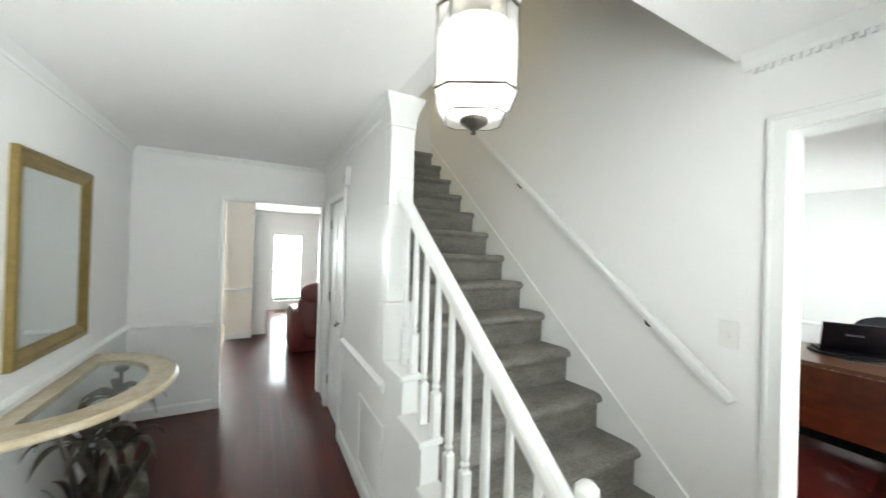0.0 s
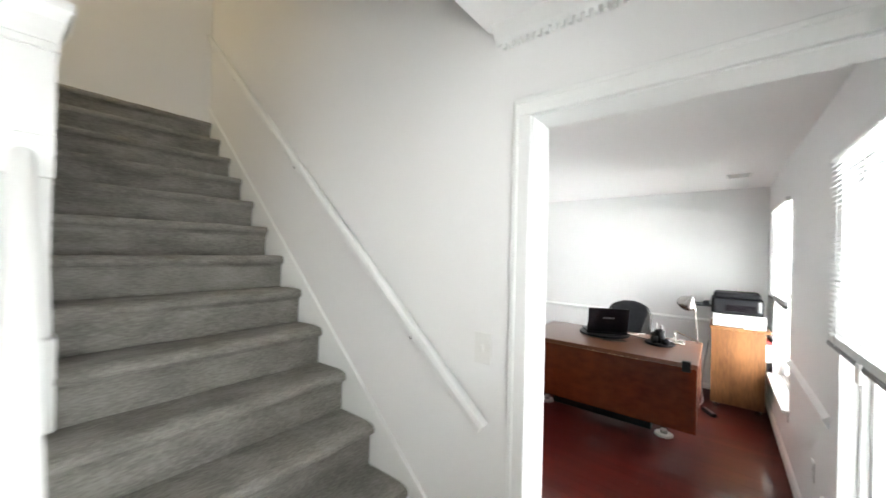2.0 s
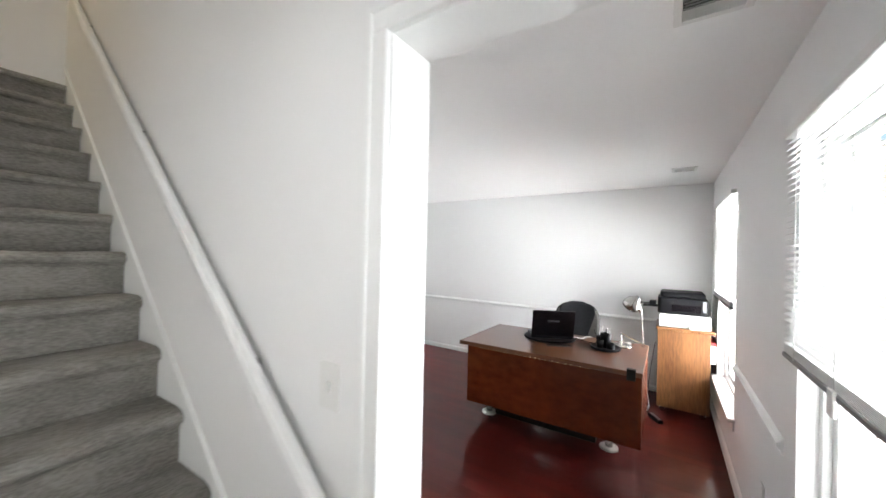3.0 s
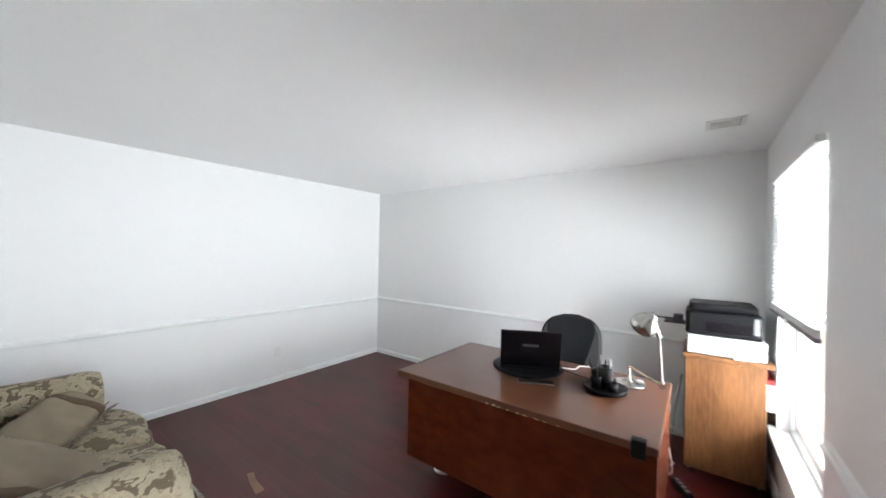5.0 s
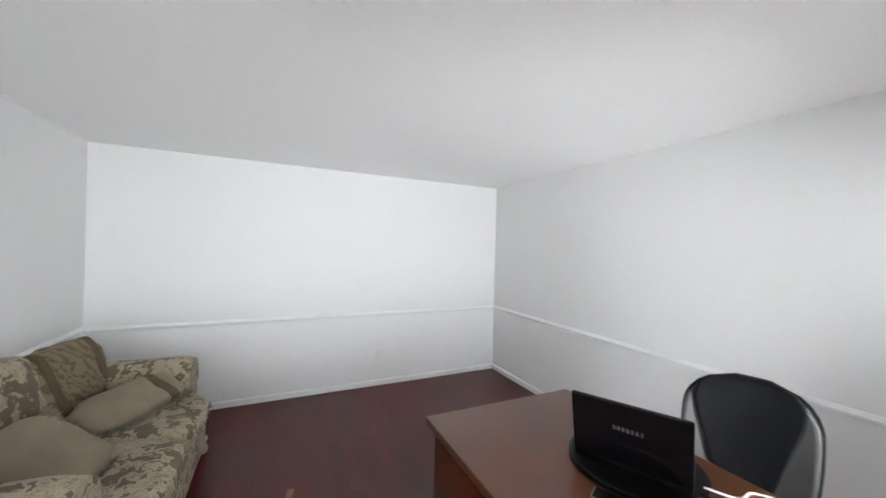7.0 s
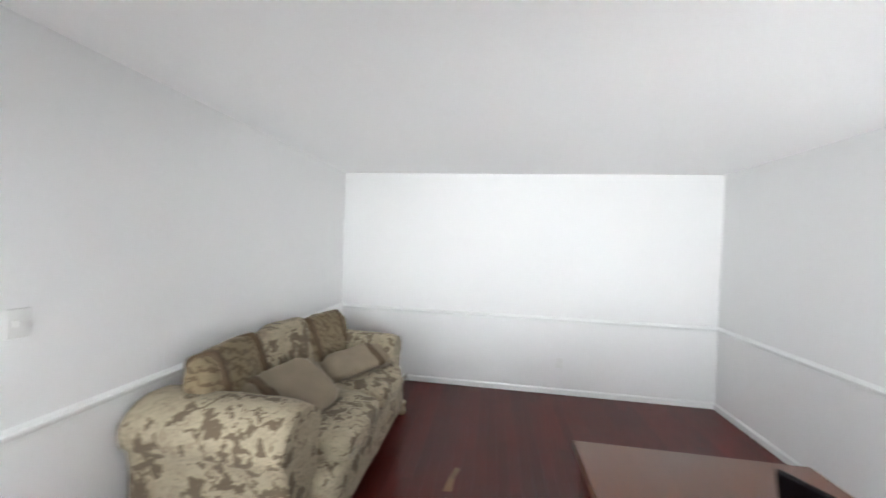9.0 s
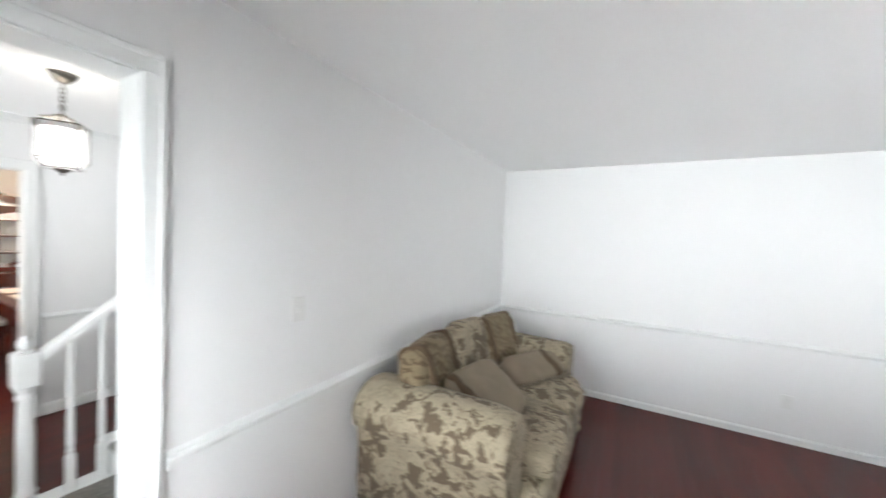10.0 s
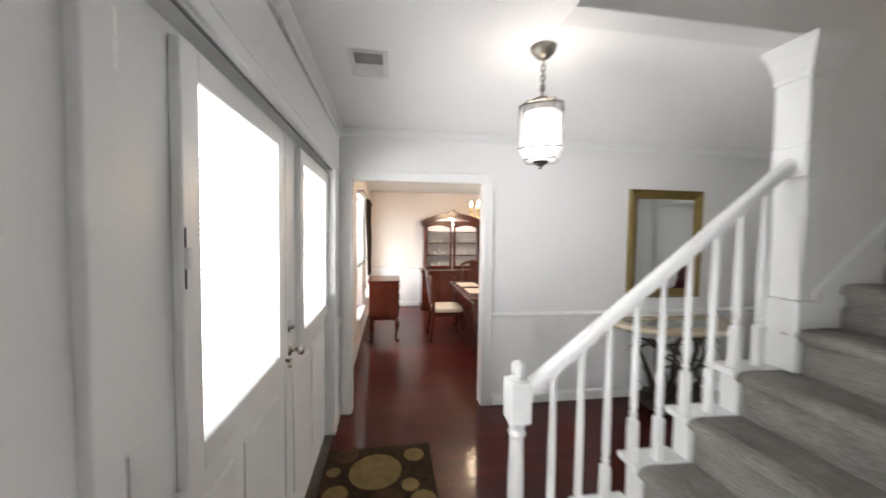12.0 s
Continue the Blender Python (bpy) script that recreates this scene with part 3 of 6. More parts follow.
# stepped side of the open flight
for k in range(1, 6):
    y = Y1 + RUN * (k - 1)
    part("side_panel", bm_boxes([(1.25, 1.3345, y + 0.0, y + RUN if k < 5 else 2.47, 0, RISE * k - 0.024)]), TRIM, stairs)
    part("step_cap", bm_boxes([(1.225, 1.338, y - 0.03, y + RUN - 0.002 if k < 5 else 2.425, RISE * k - 0.024, RISE * k + 0.006)], 0.005), TRIM, stairs)
structure("trim_side_panel", bm_boxes([(1.238, 1.25, 2.46, 2.95, 0.16, 0.175), (1.238, 1.25, 2.46, 2.95, 0.60, 0.615), (1.238, 1.25, 2.46, 2.475, 0.175, 0.60), (1.238, 1.25, 2.935, 2.95, 0.175, 0.60), (1.244, 1.25, 2.475, 2.935, 0.175, 0.60)], 0.003), TRIM, "raised white panel on the stair side wall", "trim")

# ---- balustrade ----
bal = thing("balustrade", pose(0, 0, 0), "white painted stair balustrade with square-based spindles", "railing")
NX, NY = 1.308, 1.190
part("newel_post", join(bm_boxes([(NX - 0.045, NX + 0.045, NY - 0.045, NY + 0.045, 0.815, 0.985)], 0.006), bm_boxes([(NX - 0.045, NX + 0.045, NY - 0.045, NY + 0.045, 0.0, 0.24)], 0.006),
                        bm_lathe([(0.044, 0.24), (0.030, 0.26), (0.038, 0.28), (0.032, 0.30), (0.033, 0.55), (0.028, 0.745), (0.036, 0.765), (0.030, 0.785), (0.042, 0.815)], 20, (NX, NY, 0)),
                        bm_lathe([(0.026, 0.985), (0.036, 0.993), (0.018, 1.000), (0.027, 1.012), (0.029, 1.028), (0.027, 1.046), (0.014, 1.060), (0.001, 1.064)], 20, (NX, NY, 0))), TRIM, bal)


def rail_z(y):
    return 0.935 + (1.885 - 0.935) * (y - 1.235) / (2.44 - 1.235)


rail = bmesh.new()
prof = [(-0.030, -0.030), (-0.030, 0.004), (-0.024, 0.020), (-0.010, 0.030), (0.010, 0.030), (0.024, 0.020), (0.030, 0.004), (0.030, -0.030)]
ends = [[rail.verts.new((NX + a, y, rail_z(y) + 0.02 + b)) for a, b in prof] for y in (1.225, 2.47)]
for i in range(len(prof)):
    rail.faces.new((ends[0][i], ends[0][(i + 1) % len(prof)], ends[1][(i + 1) % len(prof)], ends[1][i]))
rail.faces.new(ends[0])
rail.faces.new(ends[1][::-1])
bmesh.ops.recalc_face_normals(rail, faces=rail.faces[:])
part("handrail", rail, TRIM, bal)
for i in range(9):
    y = 1.345 + 0.124 * i
    k = min(5, int((y - Y1 + 0.03) / RUN) + 1)
    z0, z1 = RISE * k + 0.006, rail_z(y) - 0.012
    zb = z0 + 0.19
    part("spindle", join(bm_boxes([(NX - 0.019, NX + 0.019, y - 0.019, y + 0.019, z0, zb)], 0.004),
                         bm_lathe([(0.018, zb), (0.012, zb + 0.010), (0.018, zb + 0.024), (0.012, zb + 0.036), (0.0165, zb + 0.06), (0.016, 0.5 * (zb + z1)), (0.012, z1 - 0.02), (0.012, z1)], 10, (NX, y, 0))), TRIM, bal)

# ---- column ----
col = thing("column", pose(1.308, 2.51, 0), "white square column with a moulded capital", "column")
part("base", bm_boxes([(-0.085, 0.085, -0.085, 0.04, 0.98, 1.30)], 0.006), TRIM, col)
part("shaft", bm_boxes([(-0.064, 0.066, -0.058, 0.04, 1.30, 1.845), (-0.07, 0.07, -0.07, 0.04, 1.845, 1.985), (-0.07, 0.07, -0.07, 0.04, 1.985, 2.27)], 0.004), TRIM, col)
part("capital", join(bm_boxes([(-0.075, 0.075, -0.075, 0.05, 2.27, 2.30)], 0.004), bm_lathe([(0.105, 2.30), (0.112, 2.33), (0.125, 2.37), (0.150, 2.41), (0.158, 2.438)], 4, square=True)), TRIM, col)

# ---- wall handrail ----
whr = thing("wall_handrail", pose(0, 0, 0), "white painted handrail on metal brackets along the stairs", "handrail")
a, b = Vector((2.352, 1.325, 1.00)), Vector((2.352, 4.27, 3.49))
d = (b - a).normalized()
bar = bmesh.new()
up = Vector((0, -d.z, d.y))
rings = []
for p in (a, b):
    rings.append([bar.verts.new(p + Vector((u, 0, 0)) + up * w) for u, w in ((-0.014, -0.024), (-0.019, 0.0), (-0.015, 0.019), (0, 0.024), (0.015, 0.019), (0.019, 0.0), (0.014, -0.024))])
for i in range(7):
    bar.faces.new((rings[0][i], rings[0][(i + 1) % 7], rings[1][(i + 1) % 7], rings[1][i]))
bar.faces.new(rings[0])
bar.faces.new(rings[1][::-1])
bmesh.ops.recalc_face_normals(bar, faces=bar.faces[:])
part("handrail", bar, TRIM, whr)
for f in (0.125, 0.47, 0.80):
    p = a + (b - a) * f
    part("bracket", join(bm_lathe([(0.024, 0), (0.024, 0.006), (0.012, 0.010)], 14, (EAST0 - 0.010, p.y, p.z - 0.055), "x"), bm_tube([(EAST0 - 0.004, p.y, p.z - 0.055), (2.360, p.y, p.z - 0.055), (2.353, p.y, p.z - 0.030)], 0.007)), DARKMETAL, whr, "dark metal bracket")

# ---- sky light at the openings ----
sky_lamp("sky_office", (5.58, -1.15, 0.88), (5.58, 2.0, 1.42), 2.3, 2.4, 480, (0.94, 0.97, 1.0))
sky_lamp("sky_porch", (3.10, -1.15, 1.00), (3.10, 2.0, 1.36), 1.6, 2.3, 122, (0.94, 0.97, 1.0))
sky_lamp("sky_front_doors", (0.91, 0.075, 1.48), (0.91, 2.0, 1.48), 1.90, 1.05, 42, (0.97, 0.98, 1.0))
sky_lamp("sky_dining", (-3.20, -1.10, 1.25), (-3.20, 2.0, 1.30), 3.3, 2.3, 290)
sky_lamp("sky_back_doors", (1.8, 10.8, 1.3), (1.7, 6.0, 0.9), 2.4, 2.2, 160)
sky_lamp("sky_kitchen", (-0.45, 9.3, 1.6), (-0.3, 6.0, 1.2), 1.2, 1.3, 100)

# ---- office: sofa ----
def bm_arm(length, seed):
    """A scroll arm: its side outline in (y, z) swept along x, with a rounded front."""
    outline = [(0.04, 0.0), (0.04, 0.30), (0.02, 0.40)]
    outline += [(0.145 + 0.165 * math.cos(a), 0.49 + 0.150 * math.sin(a)) for a in [math.pi + 0.35 - i * (math.pi + 0.75) / 11 for i in range(12)]]
    outline += [(0.27, 0.36), (0.27, 0.0)]
    bm = bmesh.new()
    rows = []
    n = 16
    cy, cz = 0.15, 0.30
    for i in range(n + 1):
        f = i / n
        shrink = 1.0 if 0.06 < f < 0.93 else (0.93 if f in (0.0, 1.0) else 0.985)
        row = []
        for y, z in outline:
            p = Vector((f * length, cy + (y - cy) * shrink, cz + (z - cz) * (shrink if z > 0.1 else 1)))
            p += Vector((0, noise.noise(p * 6 + Vector((seed, 0, 0))), noise.noise(p * 6 + Vector((0, seed, 0))))) * 0.010
            row.append(bm.verts.new(p))
        rows.append(row)
    k = len(outline)
    for a, b in zip(rows, rows[1:]):
        for j in range(k):
            bm.faces.new((a[j], a[(j + 1) % k], b[(j + 1) % k], b[j]))
    bm.faces.new(rows[0][::-1])
    bm.faces.new(rows[-1])
    bmesh.ops.recalc_face_normals(bm, faces=bm.faces[:])
    for f in bm.faces:
        f.smooth = len(f.verts) == 4
    return bm


def bm_fringe(p0, p1, drop, n, seed):
    """A row of loose threads from p0 to p1."""
    rng = random.Random(seed)
    bm = bmesh.new()
    a, b = Vector(p0), Vector(p1)
    for i in range(n):
        p = a + (b - a) * ((i + rng.random() * 0.6) / n)
        q = p + Vector(drop) * rng.uniform(0.7, 1.2) + Vector((rng.uniform(-1, 1), rng.uniform(-1, 1), rng.uniform(-0.4, 0.7))) * 0.018
        bm_tube([p, (p + q) / 2 + Vector((0, 0, 0.006)), q], [0.0035, 0.0028, 0.0012], 4, bm)
    return bm


sofa = thing("sofa", pose(2.575, 2.20, 0), "beige and brown damask loveseat with rolled arms and loose cushions", "sofa")
part("base", move(bm_cushion(0.93, 1.50, 0.30, 9, 0.006, 1, 12), pose(0.535, 0.90, 0.26)), DAMASK, sofa)
part("arm", bm_arm(0.87, 2.0), DAMASK, sofa, m=pose(0.0, -0.095, 0.12) @ Matrix.Diagonal((1, 1.12, 1.10, 1)))
part("arm", bm_arm(0.87, 5.0), DAMASK, sofa, m=pose(0.02, 1.80, 0.12) @ Matrix.Diagonal((1, -1, 1, 1)))
part("backrest", move(bm_cushion(0.26, 1.36, 0.62, 5, 0.016, 3, 18), pose(0.15, 0.90, 0.52, 0, -6, 0)), DAMASK, sofa)
for y, s in ((0.585, 7), (1.215, 9)):
    seat = part("seat_cushion", move(bm_cushion(0.74, 0.64, 0.19, 4.5, 0.016, s, 18, -0.02), pose(0.655, y, 0.435)), DAMASK, sofa)
    part("fringe", bm_fringe((1.015, y - 0.30, 0.45), (1.015, y + 0.30, 0.45), (0.014, 0, -0.04), 70, s), FRINGEMAT, seat, "cream and brown fringe")["kind"] = "stuff"
for x, y, z, ry, rz, w, h, mat_, s in ((0.25, 0.36, 0.735, -17, 8, 0.62, 0.54, STRIPE, 11), (0.24, 0.87, 0.735, -13, -2, 0.60, 0.54, DAMASK, 12), (0.30, 1.365, 0.705, -20, -8, 0.66, 0.54, STRIPE, 13)):
    m = pose(x, y, z, 0, ry, rz)
    back = part("back_cushion", move(bm_cushion(0.20, w, h, 3.6, 0.018, s, 20), m), mat_, sofa)
    if mat_ is STRIPE:
        for off in (-0.3 * w, 0.3 * w):
            band = bm_cushion(0.214, 0.065, h * 0.985, 5.0, 0.002, s, 10)
            part("woven_band", move(band, m @ pose(0.0, off, 0)), BAND, back, "dark brown woven band")
for x, y, z, rx, ry, rz, s, pw, ph, side_ in ((0.53, 0.50, 0.650, 3, -54, -12, 21, 0.58, 0.42, -1), (0.655, 1.24, 0.610, -2, -64, -26, 22, 0.62, 0.27, 1)):
    pm = pose(x, y, z, rx, ry, rz)
    pil = part("throw_pillow", move(bm_cushion(0.14, pw, ph, 4.2, 0.016, s, 18), pm), PLAINCLOTH, sofa, "tan pillow with a brown band and fringe")
    part("woven_band", move(bm_cushion(0.149, 0.085, ph * 0.985, 5.0, 0.012, s, 12), pm @ pose(0, 0.17 * side_, 0)), BAND, pil, "dark brown woven band")
    rim = [move(bm_fringe((0, -pw * 0.45, -ph / 2 + 0.004), (0, pw * 0.45, -ph / 2 + 0.004), (0.050, 0, -0.030), 120, s), pm)]
    for e_ in (-1, 1):
        rim.append(move(bm_fringe((0, e_ * (pw / 2 - 0.008), -ph * 0.42), (0, e_ * (pw / 2 - 0.008), ph * 0.42), (0.012, e_ * 0.055, 0), 64, s + 2 + e_), pm))
    part("fringe", join(*rim), FRINGEMAT, pil, "cream and brown fringe")["kind"] = "stuff"
for x in (0.10, 0.95):
    for y in (0.14, 1.66):
        part("foot", bm_lathe([(0.020, 0), (0.034, 0.012), (0.040, 0.04), (0.030, 0.07), (0.022, 0.085), (0.032, 0.10), (0.036, 0.125)], 14, (x, y, 0)), TRAVERTINE, sofa, "turned pale wooden foot", True)

# ---- office: desk ----
desk = thing("desk", pose(4.72, 0.80, 0), "mahogany office desk with a glossy top on metal disc feet", "desk")
DW, DL = 0.95, 1.54
part("top", bm_boxes([(0, DW, 0, DL, 0.718, 0.755)], 0.005, 2), DESKTOP, desk, "glossy reddish-brown desk top with worn edge")
part("front_panel", bm_boxes([(0.016, 0.040, 0.006, DL - 0.085, 0.19, 0.717)], 0.003), MAHOGANY, desk)
part("edge_strip", bm_boxes([(0.011, 0.016, 0.36, DL - 0.20, 0.7105, 0.7165)]), OAK, desk, "worn pale edge of the panel")
rng = random.Random(31)
for i in range(9):
    y = 0.44 + 0.05 * i + rng.uniform(-0.015, 0.015)
    part("chip", bm_boxes([(-0.0012, 0.004, y, y + rng.uniform(0.008, 0.03), 0.7172, rng.uniform(0.7205, 0.7270))]), PINE, desk, "pale chipped spot on the worn edge")
for y in (0.008, DL - 0.111):
    part("end_panel", bm_boxes([(0.041, DW - 0.06, y, y + 0.024, 0.19, 0.717)], 0.003), MAHOGANY, desk)
part("drawer_pedestal", bm_boxes([(0.32, DW - 0.07, DL - 0.50, DL - 0.08, 0.10, 0.716)], 0.004), BLACK, desk, "dark drawer pedestal under the desk")
part("cable_box", bm_boxes([(0.20, 0.30, 0.34, 1.24, 0.05, 0.20)], 0.006), BLACK, desk)
for x in (0.29, DW - 0.10):
    for y in (0.25, DL - 0.20):
        leg = part("leg", bm_lathe([(0.030, 0.02), (0.030, 0.19)], 16, (x, y, 0)), CHROME, desk, "round metal leg", True)
        part("disc_foot", bm_lathe([(0.066, 0), (0.072, 0.004), (0.072, 0.018), (0.060, 0.024), (0.034, 0.022)], 26, (x, y, 0)), RINGMETAL, leg, "nickel ring foot")
part("clip", bm_boxes([(-0.012, -0.001, 0.045, 0.105, 0.690, 0.772), (-0.001, 0.030, 0.045, 0.105, 0.7555, 0.772)], 0.002), BLACK, desk, "black clip on the desk edge")

# ---- office: laptop on its turntable ----
LM = pose(5.36, 1.655, 0.756, 0, 0, 27)
pad = thing("laptop_turntable", LM, "black round turntable on the desk", "turntable")
part("disc", bm_lathe([(0.24, 0), (0.25, 0.006), (0.25, 0.016), (0.24, 0.022)], 40), BLACK, pad, smooth=False)
lap = thing("laptop", LM @ pose(0, 0, 0.024), "open black laptop seen from the back of its lid", "laptop")
part("base", bm_boxes([(-0.125, 0.125, -0.20, 0.20, 0.0, 0.026)], 0.006, 2), BLACK, lap)
part("deck", bm_boxes([(-0.118, 0.122, -0.195, 0.195, 0.0255, 0.0275)]), GREYPL, lap, "pale grey keyboard deck")
part("keyboard", bm_boxes([(-0.06 + 0.022 * r, -0.042 + 0.022 * r, -0.18 + 0.0265 * c, -0.157 + 0.0265 * c, 0.027, 0.030) for r in range(5) for c in range(14)]), BLACK, lap, "black keys")
lid = part("lid", bm_boxes([(-0.008, 0.008, -0.20, 0.20, 0.0, 0.262)], 0.005, 2), GLOSSBLACK, lap, "glossy black lid", m=pose(-0.125, 0, 0.026, 0, -14, 0))
part("screen", bm_boxes([(0.0085, 0.0095, -0.175, 0.175, 0.025, 0.24)]), BLACK, lid)
part("badge", bm_boxes([(-0.0095, -0.0082, -0.052 + 0.0155 * i, -0.042 + 0.0155 * i, 0.150, 0.166) for i in range(7)]), BADGE, lid, "small pale lid badge")
part("hinge", bm_lathe([(0.008, -0.15), (0.008, 0.15)], 10, (-0.125, 0, 0.024), "y"), BLACK, lap)
pap = thing("card_on_desk", pose(5.115, 1.50, 0.757, 0, 0, 27), "thin dark card with a pale rim on the desk", "card")
part("card", bm_boxes([(-0.03, 0.03, -0.11, 0.11, 0.0, 0.004)]), BLACK, pap)
part("rim", bm_boxes([(-0.034, -0.031, -0.11, 0.11, 0, 0.005), (-0.03, 0.03, 0.111, 0.115, 0, 0.005)]), GREYPL, pap, "pale rim")

# ---- office: pen holder ----
hold = thing("desk_organizer", pose(5.275, 1.125, 0.756, 0, 0, 20), "black round desk organizer holding pens", "desk organizer")
part("tray", bm_lathe([(0.12, 0), (0.128, 0.008), (0.128, 0.022), (0.118, 0.026), (0.108, 0.018), (0.05, 0.018)], 32), BLACK, hold, smooth=True)
for x, y, r, h in ((0, 0, 0.042, 0.14), (0.045, 0.04, 0.030, 0.105), (-0.03, 0.055, 0.028, 0.085), (-0.055, -0.03, 0.032, 0.065)):
    part("cup", bm_lathe([(r, 0.018), (r + 0.004, h), (r, h + 0.002), (r - 0.004, h), (r - 0.005, 0.03)], 18, (x, y, 0)), BLACK, hold, smooth=True)
for i, (x, y, t_, c) in enumerate(((0.01, 0.012, 0.20, CHROME), (-0.012, 0.0, 0.185, BLACK), (0.015, -0.014, 0.18, CHROME), (0.048, 0.045, 0.15, BLACK), (-0.01, -0.018, 0.19, PAPER))):
    part("pen", bm_tube([(x, y, 0.03), (x * 1.9 + 0.008, y * 1.8, t_)], 0.004, 8), c, hold, "pen")

# ---- office: task lamp ----
lamp = thing("desk_lamp", pose(5.47, 1.02, 0.756), "brushed nickel swing-arm desk lamp with a bowl shade", "desk lamp")
part("base", bm_lathe([(0.085, 0), (0.092, 0.005), (0.090, 0.013), (0.060, 0.020), (0.014, 0.026), (0.012, 0.055)], 32), CHROME, lamp, smooth=True)
E_, HJ = Vector((-0.05, -0.185, 0.05)), Vector((-0.08, -0.165, 0.345))
for off in (-0.010, 0.010):
    part("lower_arm", bm_tube([(off, 0.0, 0.115), (E_.x + off, E_.y, E_.z)], 0.0045, 8), BRASS if off > 0 else CHROME, lamp, "bright metal arm bar")
part("post", bm_tube([(0, 0, 0.05), (0, 0.0, 0.12)], 0.007, 10), CHROME, lamp)
for off in (-0.009, 0.009):
    part("upper_arm", bm_tube([(E_.x + off, E_.y, E_.z), (HJ.x + off, HJ.y, HJ.z)], 0.006, 8), CHROME, lamp)
part("elbow", bm_lathe([(0.016, -0.018), (0.016, 0.018)], 16, tuple(E_), "x"), CHROME, lamp)
part("neck", bm_tube([HJ, HJ + Vector((-0.02, 0.012, 0.045)), HJ + Vector((-0.045, 0.03, 0.07))], 0.013, 10), CHROME, lamp)
shade = bm_lathe([(0.028, 0.085), (0.034, 0.06), (0.055, 0.035), (0.078, 0.008), (0.088, -0.03), (0.090, -0.055), (0.086, -0.055), (0.074, 0.004), (0.05, 0.03), (0.02, 0.05)], 32)
part("shade", move(shade, pose(HJ.x - 0.085, HJ.y + 0.055, HJ.z + 0.095, 30, -38, 0) @ Matrix.Scale(0.82, 4)), CHROME, lamp, "bowl-shaped nickel shade", True)

# ---- office: chair ----
chair = thing("office_chair", pose(5.86, 1.50, 0, 0, 0, 14), "black swivel office chair with grey side panels", "office chair")


def bm_back(w0, w1, h, thick, z0, y_off=0.0, curve=0.07, n=22, flare=False):
    """A curved upright shell, wider at mid height."""
    bm = bmesh.new()
    grid = []
    for sgn in (0, 1):
        layer = []
        for i in range(n + 1):
            v = i / n
            row = []
            crown = max(0.0, (v - 0.70) / 0.30)
            wide = (w0 + (w1 - w0) * math.sin(math.pi / 2 * min(1, v / 0.62))) * max(0.03, 1 - crown ** 2.6) ** (1 / 2.6)
            if flare:
                wide = (w0 + (w1 - w0) * v ** 1.2) * max(0.03, 1 - crown ** 2.6) ** (1 / 2.6)
            for j in range(n + 1):
                u = j / n * 2 - 1
                y = u * wide / 2
                row.append(bm.verts.new((sgn * thick - curve * (u * u) * (wide / w1) ** 2 - 0.05 * math.sin(v * 2.6) + 0.10 * v, y + y_off, z0 + h * v)))
            layer.append(row)
        grid.append(layer)
    for i in range(n):
        for j in range(n):
            bm.faces.new((grid[0][i][j], grid[0][i][j + 1], grid[0][i + 1][j + 1], grid[0][i + 1][j]))
            bm.faces.new((grid[1][i][j], grid[1][i + 1][j], grid[1][i + 1][j + 1], grid[1][i][j + 1]))
    for i in range(n):
        for j in (0, n):
            bm.faces.new((grid[0][i][j], grid[0][i + 1][j], grid[1][i + 1][j], grid[1][i][j]))
            bm.faces.new((grid[0][j][i], grid[1][j][i], grid[1][j][i + 1], grid[0][j][i + 1]))
    bmesh.ops.recalc_face_normals(bm, faces=bm.faces[:])
    for f in bm.faces:
        f.smooth = True
    return bm


part("backrest", bm_back(0.34, 0.440, 0.57, 0.035, 0.49), GREYFAB, chair, "grey padded backrest")
part("back_panel", bm_back(0.12, 0.450, 0.585, 0.03, 0.493, curve=0.055, flare=True), MESHBLACK, chair, "black centre panel", m=pose(-0.022, 0, 0))
part("back_shell", bm_back(0.36, 0.462, 0.59, 0.02, 0.48), BLACK, chair, "black plastic back shell", m=pose(0.034, 0, 0))
part("seat", move(bm_cushion(0.48, 0.50, 0.10, 4, 0.004, 31, 10), pose(-0.20, 0, 0.45)), MESHBLACK, chair)
part("column", bm_lathe([(0.03, 0.08), (0.03, 0.40)], 14, (-0.18, 0, 0)), BLACK, chair)
for i in range(5):
    a = 2 * math.pi * i / 5
    spoke = part("spoke", bm_tube([(-0.18, 0, 0.10), (-0.18 + 0.29 * math.cos(a), 0.29 * math.sin(a), 0.075)], [0.026, 0.016], 8), BLACK, chair)
    part("caster", bm_lathe([(0.026, -0.022), (0.030, -0.014), (0.030, 0.014), (0.026, 0.022)], 14, (-0.18 + 0.29 * math.cos(a), 0.29 * math.sin(a), 0.030), "y"), BLACK, spoke)
for s in (-1, 1):
    part("armrest", bm_tube([(-0.05, s * 0.25, 0.42), (-0.08, s * 0.285, 0.55), (-0.10, s * 0.285, 0.665), (-0.33, s * 0.285, 0.675)], 0.018, 8), BLACK, chair)

# ---- office: oak cabinet with printer ----
cab = thing("printer_cabinet", pose(6.06, 0.30, 0), "honey oak cabinet on casters with open shelves of papers", "cabinet")
CX, CY, CZ = 0.46, 0.44, 0.885
part("side", bm_boxes([(0, 0.022, 0, CY, 0.06, CZ - 0.03)], 0.003), OAK, cab)
part("side", bm_boxes([(CX - 0.022, CX, 0, CY, 0.06, CZ - 0.03)], 0.003), OAK, cab)
part("back", bm_boxes([(0.022, CX - 0.022, CY - 0.016, CY, 0.06, CZ - 0.03)], 0.002), OAK, cab)
part("top", bm_boxes([(-0.025, CX + 0.025, -0.035, CY + 0.015, CZ - 0.03, CZ)], 0.006, 2), OAK, cab, "oak top with rounded edge")
